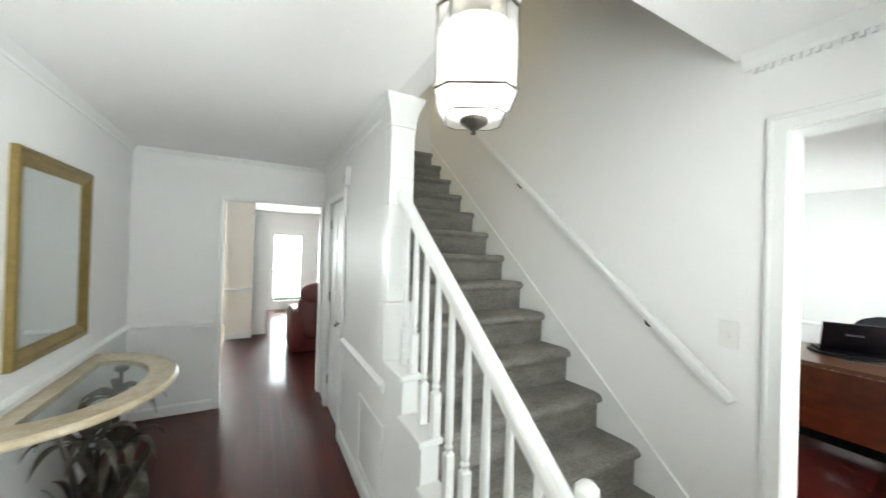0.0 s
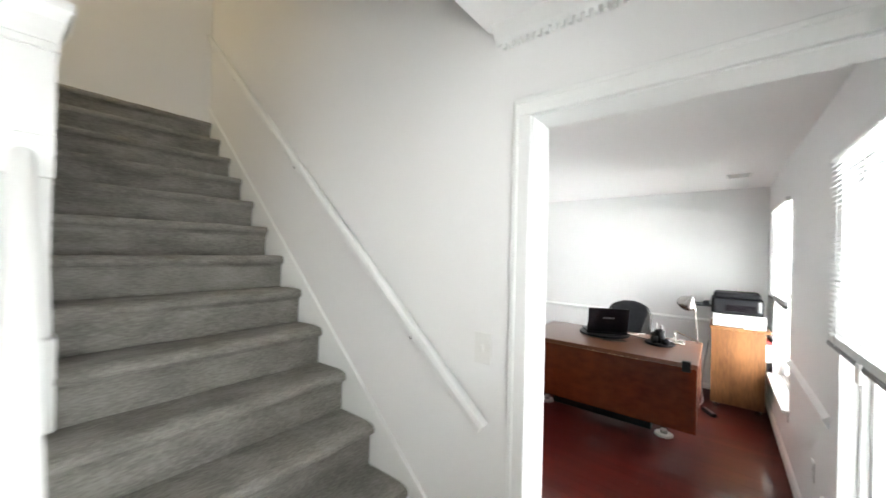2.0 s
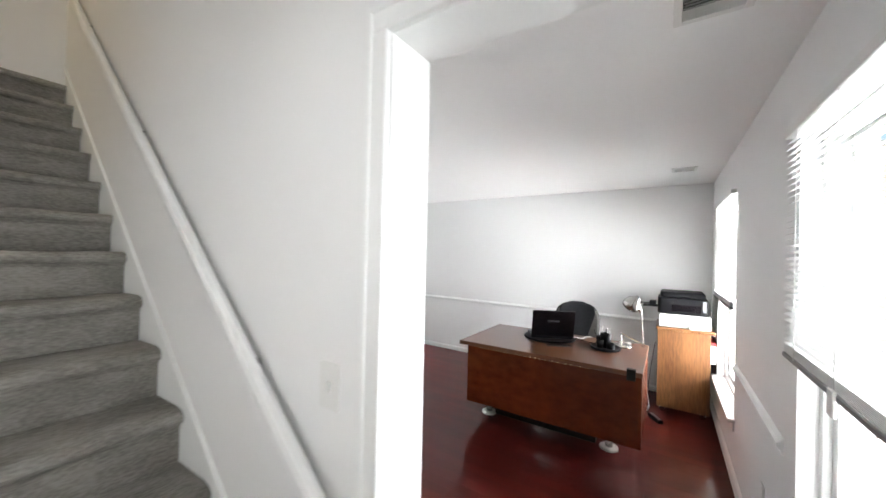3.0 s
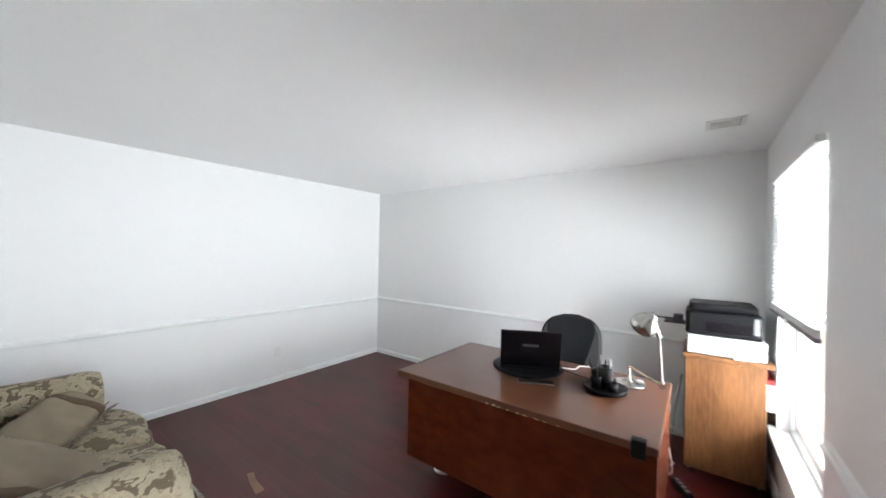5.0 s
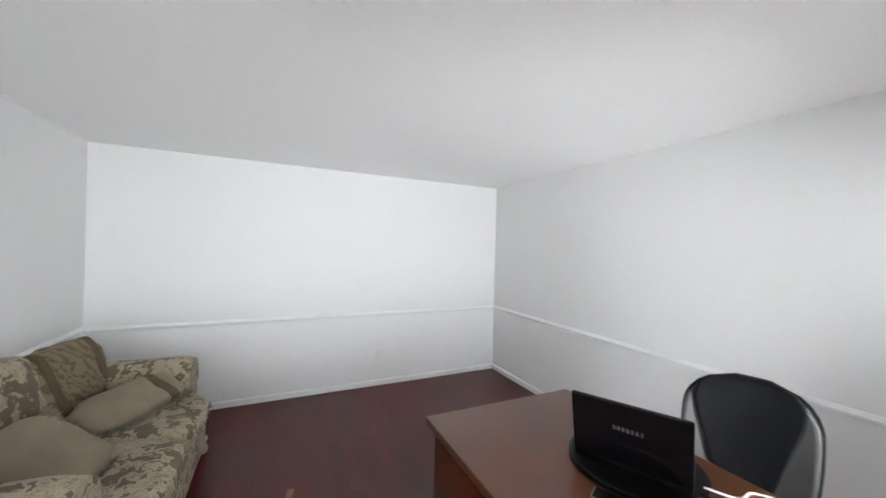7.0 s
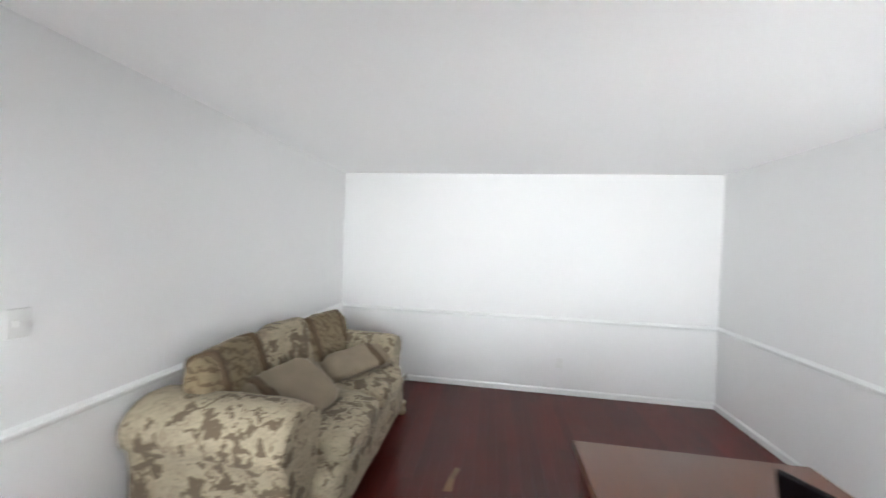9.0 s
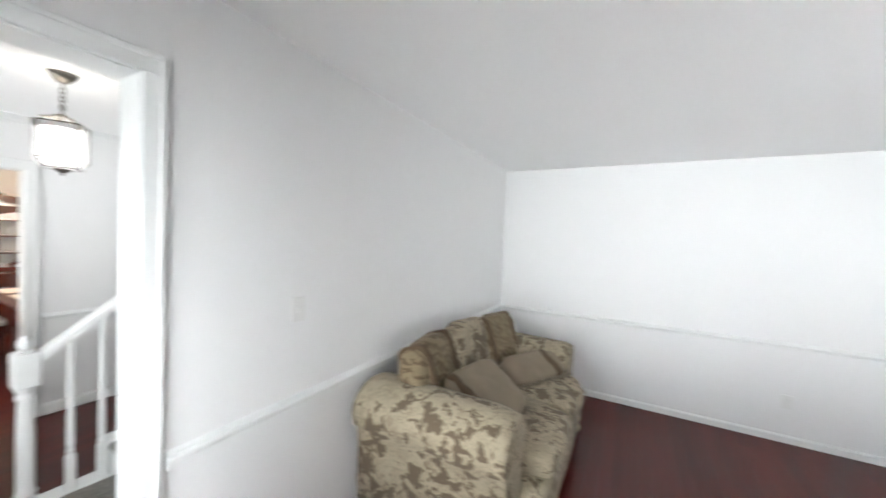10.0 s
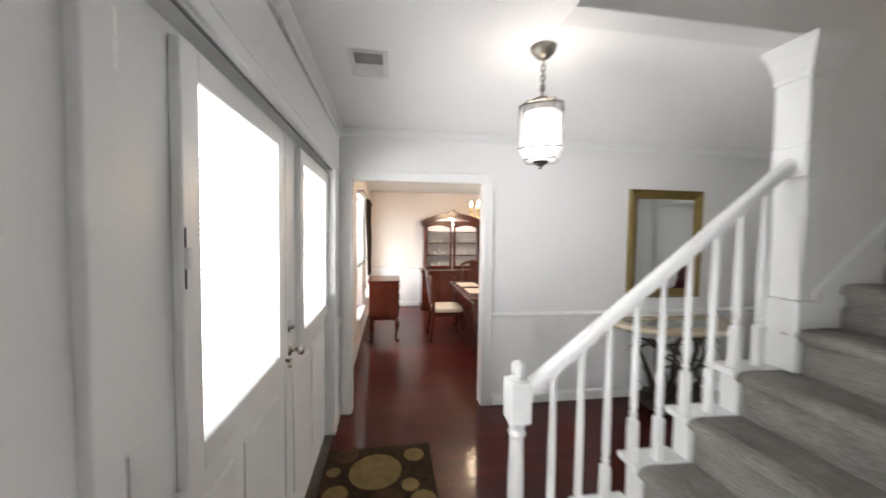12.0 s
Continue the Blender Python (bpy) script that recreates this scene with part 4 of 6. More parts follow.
for z in (0.06, 0.30, 0.55):
    part("shelf", bm_boxes([(0.022, CX - 0.022, 0.004, CY - 0.016, z, z + 0.018)], 0.002), OAK, cab)
for x in (0.05, CX - 0.05):
    for y in (0.05, CY - 0.05):
        part("caster", join(bm_lathe([(0.024, -0.012), (0.028, -0.006), (0.028, 0.006), (0.024, 0.012)], 14, (x, y, 0.028), "x"), bm_tube([(x, y, 0.028), (x, y, 0.062)], 0.008, 8)), CHROME, cab)
box = thing("white_machine", pose(6.07, 0.30, 0.885), "flat off-white machine under the printer", "scanner")
part("body", bm_boxes([(0, 0.40, 0, 0.43, 0.0, 0.130)], 0.008, 2), WHITEPL, box)
part("seam", bm_boxes([(-0.002, 0.402, -0.002, 0.432, 0.088, 0.092)]), GREYPL, box)
leaflet = thing("leaflet", pose(6.045, 0.41, 0.886, 0, 0, 12), "small pale blue leaflet lying on the cabinet", "paper")
part("sheet", bm_prism([(0.0, 0.0), (0.012, 0.055), (0.015, 0.0)], -0.06, 0.06, axis="y"), PAPER, leaflet)
prn = thing("printer", pose(6.09, 0.32, 1.017), "black multifunction printer with its paper tray out", "printer")
part("body", bm_prism([(0.0, 0.0), (0.0, 0.40), (0.035, 0.425), (0.34, 0.425), (0.36, 0.40), (0.36, 0.0)][::-1], 0.0, 0.165, 0.012), BLACK, prn)
part("lid", bm_prism([(0.02, 0.02), (0.02, 0.38), (0.05, 0.405), (0.33, 0.405), (0.35, 0.38), (0.35, 0.02)][::-1], 0.168, 0.225, 0.02, seg=3), BLACK, prn, "black scanner lid")
part("front_recess", bm_boxes([(-0.002, 0.004, 0.06, 0.30, 0.03, 0.10)], 0.001), GLOSSBLACK, prn)
part("corner_panel", bm_boxes([(-0.004, 0.01, 0.015, 0.045, 0.04, 0.15)], 0.002), GREYPL, prn, "grey corner panel")
part("tray", bm_boxes([(0.02, 0.16, 0.425, 0.56, 0.058, 0.070), (0.03, 0.15, 0.44, 0.50, 0.070, 0.115)], 0.003), BLACK, prn)
part("tray_guide", bm_boxes([(0.05, 0.064, 0.50, 0.66, 0.085, 0.094)], 0.002), BLACK, prn)
for name, x0, x1, y0, y1, z0, h, mat_, label, cat in (("paper_stack", 0.03, 0.28, -0.044, 0.30, 0.569, 0.060, PAPER, "loose white papers on the cabinet shelf", "papers"), ("red_folder", 0.03, 0.30, -0.040, 0.30, 0.742, 0.030, REDPL, "red folder on the shelved envelopes", "folder"),
                                                     ("envelope_stack", 0.03, 0.24, -0.046, 0.20, 0.631, 0.110, PAPER, "bundle of white envelopes on the shelf", "papers")):
    g = thing(name, pose(6.06, 0.30, z0), label, cat)
    for i in range(5):
        part("sheet", bm_boxes([(x0, x1, y0, y1, h / 5 * i, h / 5 * (i + 1) - 0.002)]), mat_, g, m=pose(0, 0.012 * noise.noise((i * 3.1, z0 * 9, 0)), 0, 0, 0, 5 * noise.noise((i * 2.3, 7, 1))))


# ---- office: cables ----
def cable(points, r, mat_, label):
    """A slack cable through points."""
    pts = [Vector(p) for p in points]
    fine = []
    for i in range(len(pts) - 1):
        p0, p1, p2, p3 = pts[max(i - 1, 0)], pts[i], pts[i + 1], pts[min(i + 2, len(pts) - 1)]
        for k in range(8):
            f = k / 8
            fine.append(0.5 * ((2 * p1) + (p2 - p0) * f + (2 * p0 - 5 * p1 + 4 * p2 - p3) * f * f + (3 * p1 - p0 - 3 * p2 + p3) * f ** 3))
    fine.append(pts[-1])
    return solid("cable", bm_tube(fine, r, 6), mat_, label, "cable", smooth=True)


cable([(5.42, 1.43, 0.785), (5.50, 1.36, 0.768), (5.58, 1.36, 0.766), (5.63, 1.30, 0.765)], 0.004, WHITEPL, "white cable beside the laptop")
cable([(5.38, 1.43, 0.785), (5.40, 1.33, 0.765), (5.38, 1.24, 0.765), (5.36, 1.22, 0.775)], 0.004, BLACK, "black cable from the laptop")
cable([(5.63, 0.86, 0.70), (5.72, 0.82, 0.35), (5.82, 0.80, 0.10), (5.95, 0.90, 0.010), (6.05, 0.84, 0.008), (6.15, 0.80, 0.008)], 0.004, WHITEPL, "pale cable hanging behind the desk")
cable([(6.12, 0.76, 0.70), (6.05, 0.80, 0.40), (5.98, 0.82, 0.12), (5.86, 0.80, 0.008), (5.76, 0.70, 0.008)], 0.004, BLACK, "black cable beside the cabinet")
cable([(6.20, 0.77, 0.62), (6.12, 0.82, 0.45), (6.02, 0.86, 0.30), (6.10, 0.90, 0.10), (5.95, 0.98, 0.008)], 0.004, WHITEPL, "pale cable beside the cabinet")
plug = thing("power_strip", pose(5.83, 0.74, 0.0, 0, 0, 30), "small dark power strip on the floor", "power strip")
part("body", bm_boxes([(-0.09, 0.09, -0.025, 0.025, 0, 0.035)], 0.004), BLACK, plug)
part("socket", bm_boxes([(-0.07 + 0.04 * i, -0.05 + 0.04 * i, -0.012, 0.012, 0.035, 0.037) for i in range(4)]), GREYPL, plug)
glassy = thing("small_jar", pose(5.43, 0.955, 0.756), "small clear glass jar with a pale lid on the desk", "jar")
part("jar", bm_lathe([(0.020, 0), (0.022, 0.004), (0.022, 0.035), (0.018, 0.040)], 16), SMOKED, glassy, smooth=True)
part("lid", bm_lathe([(0.020, 0.040), (0.020, 0.050)], 16), WHITEPL, glassy)

# ---- office: windows, blinds, vents, switches ----
def window(i, x0, x1, z0, z1, face, blind_to, with_blind=True):
    """A double-hung window set in the wall, its stool and a mini blind."""
    w = structure("window_%d" % i, bm_boxes([(x0, x0 + 0.035, face - 0.16, face - 0.06, z0, z1), (x1 - 0.035, x1, face - 0.16, face - 0.06, z0, z1), (x0 + 0.035, x1 - 0.035, face - 0.16, face - 0.06, z1 - 0.035, z1), (x0 + 0.035, x1 - 0.035, face - 0.16, face - 0.06, z0, z0 + 0.03)], 0.003), TRIM, "white double-hung window with a mini blind", "window")
    mid = 0.5 * (z0 + z1)
    for nm, za, zb, yy in (("lower_sash", z0 + 0.03, mid + 0.02, face - 0.10), ("upper_sash", mid - 0.02, z1 - 0.035, face - 0.14)):
        s = part(nm, bm_boxes([(x0 + 0.035, x0 + 0.08, yy - 0.015, yy + 0.015, za, zb), (x1 - 0.08, x1 - 0.035, yy - 0.015, yy + 0.015, za, zb), (x0 + 0.08, x1 - 0.08, yy - 0.015, yy + 0.015, za, za + 0.045), (x0 + 0.08, x1 - 0.08, yy - 0.015, yy + 0.015, zb - 0.04, zb)], 0.003), TRIM, w)
        pane = part("pane", bm_boxes([(x0 + 0.08, x1 - 0.08, yy - 0.002, yy + 0.002, za + 0.045, zb - 0.04)]), GLASS, s, "clear glass pane")
        pane.visible_shadow = False
    part("sill", bm_boxes([(x0 - 0.05, x1 + 0.05, face - 0.06, face + 0.045, z0 - 0.022, z0 + 0.005)], 0.005, 2), TRIM, w)
    part("apron", bm_boxes([(x0 - 0.03, x1 + 0.03, face, face + 0.014, z0 - 0.09, z0 - 0.022)], 0.003), TRIM, w)
    if with_blind:
        b = thing("mini_blind", pose(0.5 * (x0 + x1), face + 0.024, 0), "white mini blind half lowered over the window", "blind")
        wd = x1 - x0 + 0.05
        part("headrail", bm_boxes([(-wd / 2, wd / 2, -0.016, 0.018, z1 - 0.012, z1 + 0.022)], 0.003), WHITEPL, b)
        slat = bm_prism([(-0.0112, 0.0050), (0.0004, 0.0016), (0.0112, -0.0050), (0.0, 0.0009)], -wd / 2 + 0.004, wd / 2 - 0.004, axis="x")
        me = mesh_of("slat", slat, BLINDMAT)
        z = z1 - 0.03
        while z > blind_to + 0.06:
            ob = new("slat", me)
            ob.parent = b
            ob.matrix_basis = pose(0, 0, z)
            z -= 0.0235
        part("stacked_slats", bm_boxes([(-wd / 2 + 0.004, wd / 2 - 0.004, -0.011, 0.011, blind_to + 0.024 + 0.0045 * k, blind_to + 0.026 + 0.0045 * k) for k in range(8)]), BLINDMAT, b)
        part("bottom_rail", bm_boxes([(-wd / 2, wd / 2, -0.014, 0.014, blind_to, blind_to + 0.020)], 0.004), GREYPL, b, "grey bottom rail")
        for x in (-wd * 0.36, 0, wd * 0.36):
            part("cord", bm_tube([(x, 0.013, blind_to), (x, 0.013, z1)], 0.0012, 4), WHITEPL, b)
        part("clip", bm_boxes([(-wd * 0.02, wd * 0.02, 0.012, 0.022, blind_to - 0.045, blind_to + 0.03)], 0.003), WHITEPL, b)
    return w


BLINDMAT = material("white_blind_slat", (0.80, 0.80, 0.79), 0.45, var=0.02, bump=0)
bt = BLINDMAT.node_tree
through_light, blend = bt.nodes.new("ShaderNodeBsdfTranslucent"), bt.nodes.new("ShaderNodeMixShader")
through_light.inputs[0].default_value = (0.80, 0.80, 0.78, 1)
blend.inputs[0].default_value = 0.16
bt.links.new(bt.nodes["Principled BSDF"].outputs[0], blend.inputs[1])
bt.links.new(through_light.outputs[0], blend.inputs[2])
bt.links.new(blend.outputs[0], bt.nodes["Material Output"].inputs[0])
for i, (x0, x1, z0, z1) in enumerate(WINDOWS):
    window(i + 1, x0, x1, z0, z1, FRONT, 1.23)
for i, (x0, x1, z0, z1) in enumerate(DIN_WINDOWS):
    window(i + 3, x0, x1, z0, z1, FRONT, 1.12)


def vent(x, y, w, l, label):
    """A stamped ceiling register with louvres."""
    v = thing("ceiling_vent", pose(x, y, H), label, "vent")
    part("frame", bm_boxes([(-w / 2 - 0.025, w / 2 + 0.025, -l / 2 - 0.025, -l / 2, -0.008, -0.001), (-w / 2 - 0.025, w / 2 + 0.025, l / 2, l / 2 + 0.025, -0.008, -0.001), (-w / 2 - 0.025, -w / 2, -l / 2, l / 2, -0.008, -0.001), (w / 2, w / 2 + 0.025, -l / 2, l / 2, -0.008, -0.001)], 0.002), WHITEPL, v)
    # No duct is cut; this black sheet paints the shade between the louvres.
    part("backing", bm_boxes([(-w / 2, w / 2, -l / 2, l / 2, -0.003, -0.001)]), BLACK, v, "black sheet standing for the shade inside the duct")
    n = 9
    for i in range(n):
        xx = -w / 2 + w * (i + 0.5) / n
        tilt = -30 if i < n / 2 else 78
        part("louvre", bm_boxes([(-w / n * 0.30, w / n * 0.30, -l / 2, l / 2, -0.001, 0.001)]), WHITEPL, v, m=pose(xx, 0, -0.007, 0, tilt, 0))
    return v


vent(5.80, 0.545, 0.13, 0.15, "white ceiling vent with louvres over a black sheet")
vent(3.215, 0.55, 0.14, 0.17, "white ceiling vent with louvres over a black sheet")
vent(0.775, 0.56, 0.23, 0.14, "white ceiling vent with louvres over a black sheet")


def plate(name, m, label, kind_):
    p = thing(name, m, label, kind_)
    part("plate", bm_boxes([(-0.036, 0.036, 0, 0.005, -0.058, 0.058)], 0.002), WHITEPL, p)
    part("toggle", bm_boxes([(-0.006, 0.006, 0.005, 0.013, -0.012, 0.012)] if kind_ == "switch" else [(-0.016, 0.016, 0.005, 0.0065, 0.008, 0.036), (-0.016, 0.016, 0.005, 0.0065, -0.036, -0.008)]), WHITEPL, p)
    return p


plate("light_switch", pose(EAST0, 1.36, 1.27, 0, 0, 90), "white light switch on the stair wall", "switch")
plate("light_switch", pose(EAST1, 1.772, 1.267, 0, 0, -90), "white light switch on the office wall", "switch")
plate("light_switch", pose(-0.24, FRONT, 1.25, 0, 0, 0), "white light switch beside the front doors", "switch")
plate("wall_outlet", pose(4.17, FRONT, 0.42, 0, 0, 0), "white wall outlet below the chair rail", "outlet")
plate("wall_outlet", pose(5.1, OFF_N, 0.35, 0, 0, 180), "white wall outlet on the office wall", "outlet")
scrap = solid("floor_patch", bm_prism([(-0.025, -0.13), (0.03, -0.12), (0.02, 0.02), (0.035, 0.12), (-0.005, 0.13), (-0.02, 0.0)], 0.0002, 0.0022), OAK, "worn pale wood scrap on the dark floor", "wood scrap")
scrap.matrix_basis = pose(4.10, 3.06, 0, 0, 0, -8)

# ---- foyer: lantern ----
LZ0, LZ1, LW = 1.932, 2.160, 0.095
lan = thing("pendant_lantern", pose(1.077, 1.366, 0, 0, 0, 60), "lit nickel lantern with glass sides hanging on a chain", "pendant lamp")
part("canopy", bm_lathe([(0.012, H - 0.055), (0.030, H - 0.045), (0.052, H - 0.022), (0.060, H - 0.001)], 28), NICKEL, lan, "dull nickel ceiling canopy", True)
chain = bmesh.new()
for i in range(7):
    z = H - 0.055 - 0.023 * i
    a0 = 0 if i % 2 else math.pi / 2
    bm_tube([(0.010 * math.cos(t_) * math.cos(a0), 0.010 * math.cos(t_) * math.sin(a0), z - 0.016 + 0.018 * math.sin(t_)) for t_ in [2 * math.pi * k / 10 for k in range(11)]], 0.0028, 5, chain)
part("chain", chain, NICKEL, lan)
part("stem", bm_tube([(0, 0, LZ1 + 0.02), (0, 0, LZ1 + 0.115)], 0.005, 8), NICKEL, lan)
cw = 0.064
octo = [(LW, -cw), (LW, cw), (cw, LW), (-cw, LW), (-LW, cw), (-LW, -cw), (-cw, -LW), (cw, -LW)]


def ring_bar(z, s, r):
    bm = bmesh.new()
    pts = [Vector((x * s, y * s, z)) for x, y in octo]
    for p, q in zip(pts, pts[1:] + pts[:1]):
        bm_tube([p, q], r, 6, bm)
    return bm


part("top_ring", ring_bar(LZ1, 0.99, 0.0036), DARKMETAL, lan, "dark metal edge bar")
part("lower_ring", ring_bar(LZ0 + 0.035, 1.0, 0.0030), DARKMETAL, lan, "dark metal edge bar")
part("bottom_ring", ring_bar(LZ0 - 0.012, 0.74, 0.0022), DARKMETAL, lan, "dark metal edge bar")
for k in range(8):
    (xa, ya), (xb, yb) = octo[k], octo[(k + 1) % 8]
    for z0, s0, z1, s1 in ((LZ0 + 0.036, 0.995, LZ1 - 0.003, 0.985), (LZ0 - 0.010, 0.74, LZ0 + 0.033, 0.995)):
        pane = bmesh.new()
        outer = [pane.verts.new((xa * s0, ya * s0, z0)), pane.verts.new((xb * s0, yb * s0, z0)), pane.verts.new((xb * s1, yb * s1, z1)), pane.verts.new((xa * s1, ya * s1, z1))]
        pane.faces.new(outer)
        bmesh.ops.solidify(pane, geom=pane.faces[:], thickness=0.003)
        part("glass_panel", pane, BEVELGLASS, lan, "clear bevelled glass panel").visible_shadow = False
for x, y in octo:
    part("edge_bar", bm_tube([(x * 0.99, y * 0.99, LZ0 + 0.035), (x * 0.985, y * 0.985, LZ1)], 0.0014, 6), DARKMETAL, lan, "thin dark edge bar")
part("bottom_glass", bm_prism([(x * 0.73, y * 0.73) for x, y in octo], LZ0 - 0.013, LZ0 - 0.010), BEVELGLASS, lan, "clear glass panel").visible_shadow = False
part("chimney", bm_lathe([(0.036, LZ0 - 0.004), (0.076, LZ0 + 0.014), (0.091, LZ0 + 0.045), (0.091, LZ0 + 0.15), (0.087, LZ1 - 0.025), (0.084, LZ1 - 0.025), (0.088, LZ0 + 0.15), (0.088, LZ0 + 0.045), (0.073, LZ0 + 0.016), (0.033, LZ0)], 28), LANTERNGLOW, lan, "glowing frosted glass chimney", True)
part("finial", bm_lathe([(0.001, LZ0 - 0.052), (0.007, LZ0 - 0.048), (0.006, LZ0 - 0.040), (0.012, LZ0 - 0.036), (0.034, LZ0 - 0.022), (0.037, LZ0 - 0.014)], 22), DARKMETAL, lan, "dark metal finial", True)
for k in range(4):
    a = math.pi / 4 + k * math.pi / 2
    c, s = math.cos(a), math.sin(a)
    part("scroll_arm", bm_tube([(0.094 * c, 0.094 * s, LZ1), (0.085 * c, 0.085 * s, LZ1 + 0.022), (0.050 * c, 0.050 * s, LZ1 + 0.030), (0.030 * c, 0.030 * s, LZ1 + 0.045), (0.004 * c, 0.004 * s, LZ1 + 0.055)], 0.0052, 8), NICKEL, lan)
part("bulb", bm_lathe([(0.001, 1.990), (0.020, 2.0), (0.026, 2.025), (0.018, 2.055), (0.010, 2.075)], 16), BULB, lan, smooth=True)
glowlamp = new("lantern_light", bpy.data.lights.new("lantern_light", "POINT"))
glowlamp.data.energy, glowlamp.data.color, glowlamp.data.shadow_soft_size = 0.060, (1.0, 0.985, 0.965), 0.006
glowlamp.location = (1.077, 1.366, 2.125)

# ---- foyer: mirror ----
mir = thing("wall_mirror", pose(WEST + 0.002, 3.325, 1.50), "rectangular wall mirror in a gilt frame", "mirror")
MW, MH = 0.395, 0.52
prof = [(0.0, 0.0), (0.030, 0.0), (0.036, 0.012), (0.026, 0.024), (0.030, 0.040), (0.022, 0.055), (0.012, 0.075), (0.010, 0.085), (0.0, 0.085)]


def bm_frame(hw, hh, prof_):
    """A mitred frame; profile as (proud, inwards)."""
    bm = bmesh.new()
    loops = [[bm.verts.new((p, sy * (hw - q), sz * (hh - q))) for p, q in prof_] for sy, sz in ((-1, -1), (1, -1), (1, 1), (-1, 1))]
    n = len(prof_)
    for i in range(4):
        for j in range(n):
            bm.faces.new((loops[i][j], loops[i][(j + 1) % n], loops[(i + 1) % 4][(j + 1) % n], loops[(i + 1) % 4][j]))
    bmesh.ops.recalc_face_normals(bm, faces=bm.faces[:])
    return bm


part("frame", bm_frame(MW, MH, prof), GOLD, mir, "moulded gilt frame")
part("mirror_glass", bm_boxes([(0.003, 0.009, -MW + 0.08, MW - 0.08, -MH + 0.08, MH - 0.08)]), MIRROR, mir, "silvered mirror glass")

# ---- foyer: console table ----
con = thing("console_table", pose(WEST + 0.01, 3.28, 0), "half-round cream stone console with glass inset and leafy bronze base", "console table")


def half_ellipse(a, b, n=28, x0=0.0):
    return [(x0, -a)] + [(x0 + b * math.sin(math.pi * i / n), -a * math.cos(math.pi * i / n)) for i in range(1, n)] + [(x0, a)]


top = bmesh.new()
oo, ii = half_ellipse(0.66, 0.56), half_ellipse(0.47, 0.335, x0=0.085)
TZ0, TZ1 = 0.745, 0.790
rows = [[top.verts.new((x, y, z)) for x, y in loop] for loop, z in ((ii, TZ0), (oo, TZ0 + 0.004), (half_ellipse(0.668, 0.568), TZ0 + 0.018), (half_ellipse(0.664, 0.564), TZ1 - 0.008), (half_ellipse(0.655, 0.555), TZ1), (ii, TZ1))]
n = len(oo)
for a_, b_ in zip(rows, rows[1:] + rows[:1]):
    for j in range(n):
        top.faces.new((a_[j], a_[(j + 1) % n], b_[(j + 1) % n], b_[j]))
bmesh.ops.recalc_face_normals(top, faces=top.faces[:])
part("top", top, TRAVERTINE, con, "cream stone half-round top")
inset = part("glass_inset", bm_prism(half_ellipse(0.478, 0.343, x0=0.081), TZ1 - 0.018, TZ1 - 0.008), SMOKED, con, "clear glass inset")
inset.visible_shadow = False
rng = random.Random(8)


def bm_leaf(base, tip, width, bend, thick=0.006):
    """A long curved blade with a rib."""
    bm = bmesh.new()
    a, b = Vector(base), Vector(tip)
    side = (b - a).cross(Vector((0, 0, 1)))
    side = side.normalized() if side.length > 1e-4 else Vector((1, 0, 0))
    rows_ = []
    for i in range(9):
        f = i / 8
        c = a.lerp(b, f) + Vector(bend) * math.sin(math.pi * f * 0.8)
        w = width * math.sin(math.pi * (0.08 + 0.9 * f)) * (1 + 0.15 * math.sin(f * 25))
        rows_.append([bm.verts.new(c - side * w), bm.verts.new(c + Vector((0, 0, thick))), bm.verts.new(c + side * w), bm.verts.new(c - Vector((0, 0, thick * 0.6)))])
    for p, q in zip(rows_, rows_[1:]):
        for j in range(4):
            bm.faces.new((p[j], p[(j + 1) % 4], q[(j + 1) % 4], q[j]))
    bm.faces.new(rows_[0][::-1])
    bm.faces.new(rows_[-1])
    bmesh.ops.recalc_face_normals(bm, faces=bm.faces[:])
    return bm


part("plinth", move(bm_cushion(0.36, 0.70, 0.17, 2.8, 0.045, 4, 14), pose(0.24, 0, 0.078)), DRIFT, con, "rough bronze rockwork plinth")
for sx, sy, sz, count in ((0.25, 0.20, 0.64, 9), (0.22, -0.16, 0.56, 9), (0.30, 0.02, 0.42, 8)):
    for i in range(count):
        ang = 2 * math.pi * (i + rng.uniform(-0.25, 0.25)) / count
        reach, fall = rng.uniform(0.15, 0.24), rng.uniform(0.10, 0.30)
        tx = max(0.03, min(0.47, sx + reach * math.cos(ang)))
        part("leaf", bm_leaf((sx, sy, sz - 0.04), (tx, sy + reach * 1.15 * math.sin(ang), sz - fall), rng.uniform(0.020, 0.034), (0.04 * math.cos(ang), 0.04 * math.sin(ang), 0.10 + 0.2 * fall)), DRIFT, con)
for i in range(10):
    ang = 2 * math.pi * i / 10
    bx, by = 0.24 + 0.12 * math.cos(ang), 0.26 * math.sin(ang)
    part("leaf", bm_leaf((bx, by, 0.12), (max(0.03, bx + 0.09 * math.cos(ang)), by + 0.10 * math.sin(ang), rng.uniform(0.22, 0.34)), 0.028, (0.02, 0.02 * math.sin(ang), 0.05)), DRIFT, con)
for y in (-0.40, 0.0, 0.40):
    part("strut", bm_tube([(0.20, y * 0.35, 0.10), (0.22, y * 0.75, 0.42), (0.20 + 0.1 * (y == 0), y * 1.1, TZ0)], [0.020, 0.014, 0.012], 10), DARKMETAL, con, "dark bronze strut", True)
for y in (-0.44, 0.44):
    part("pad", bm_lathe([(0.035, TZ0 - 0.035), (0.040, TZ0 - 0.012), (0.030, TZ0 - 0.001)], 14, (0.20, y, 0)), DARKMETAL, con)
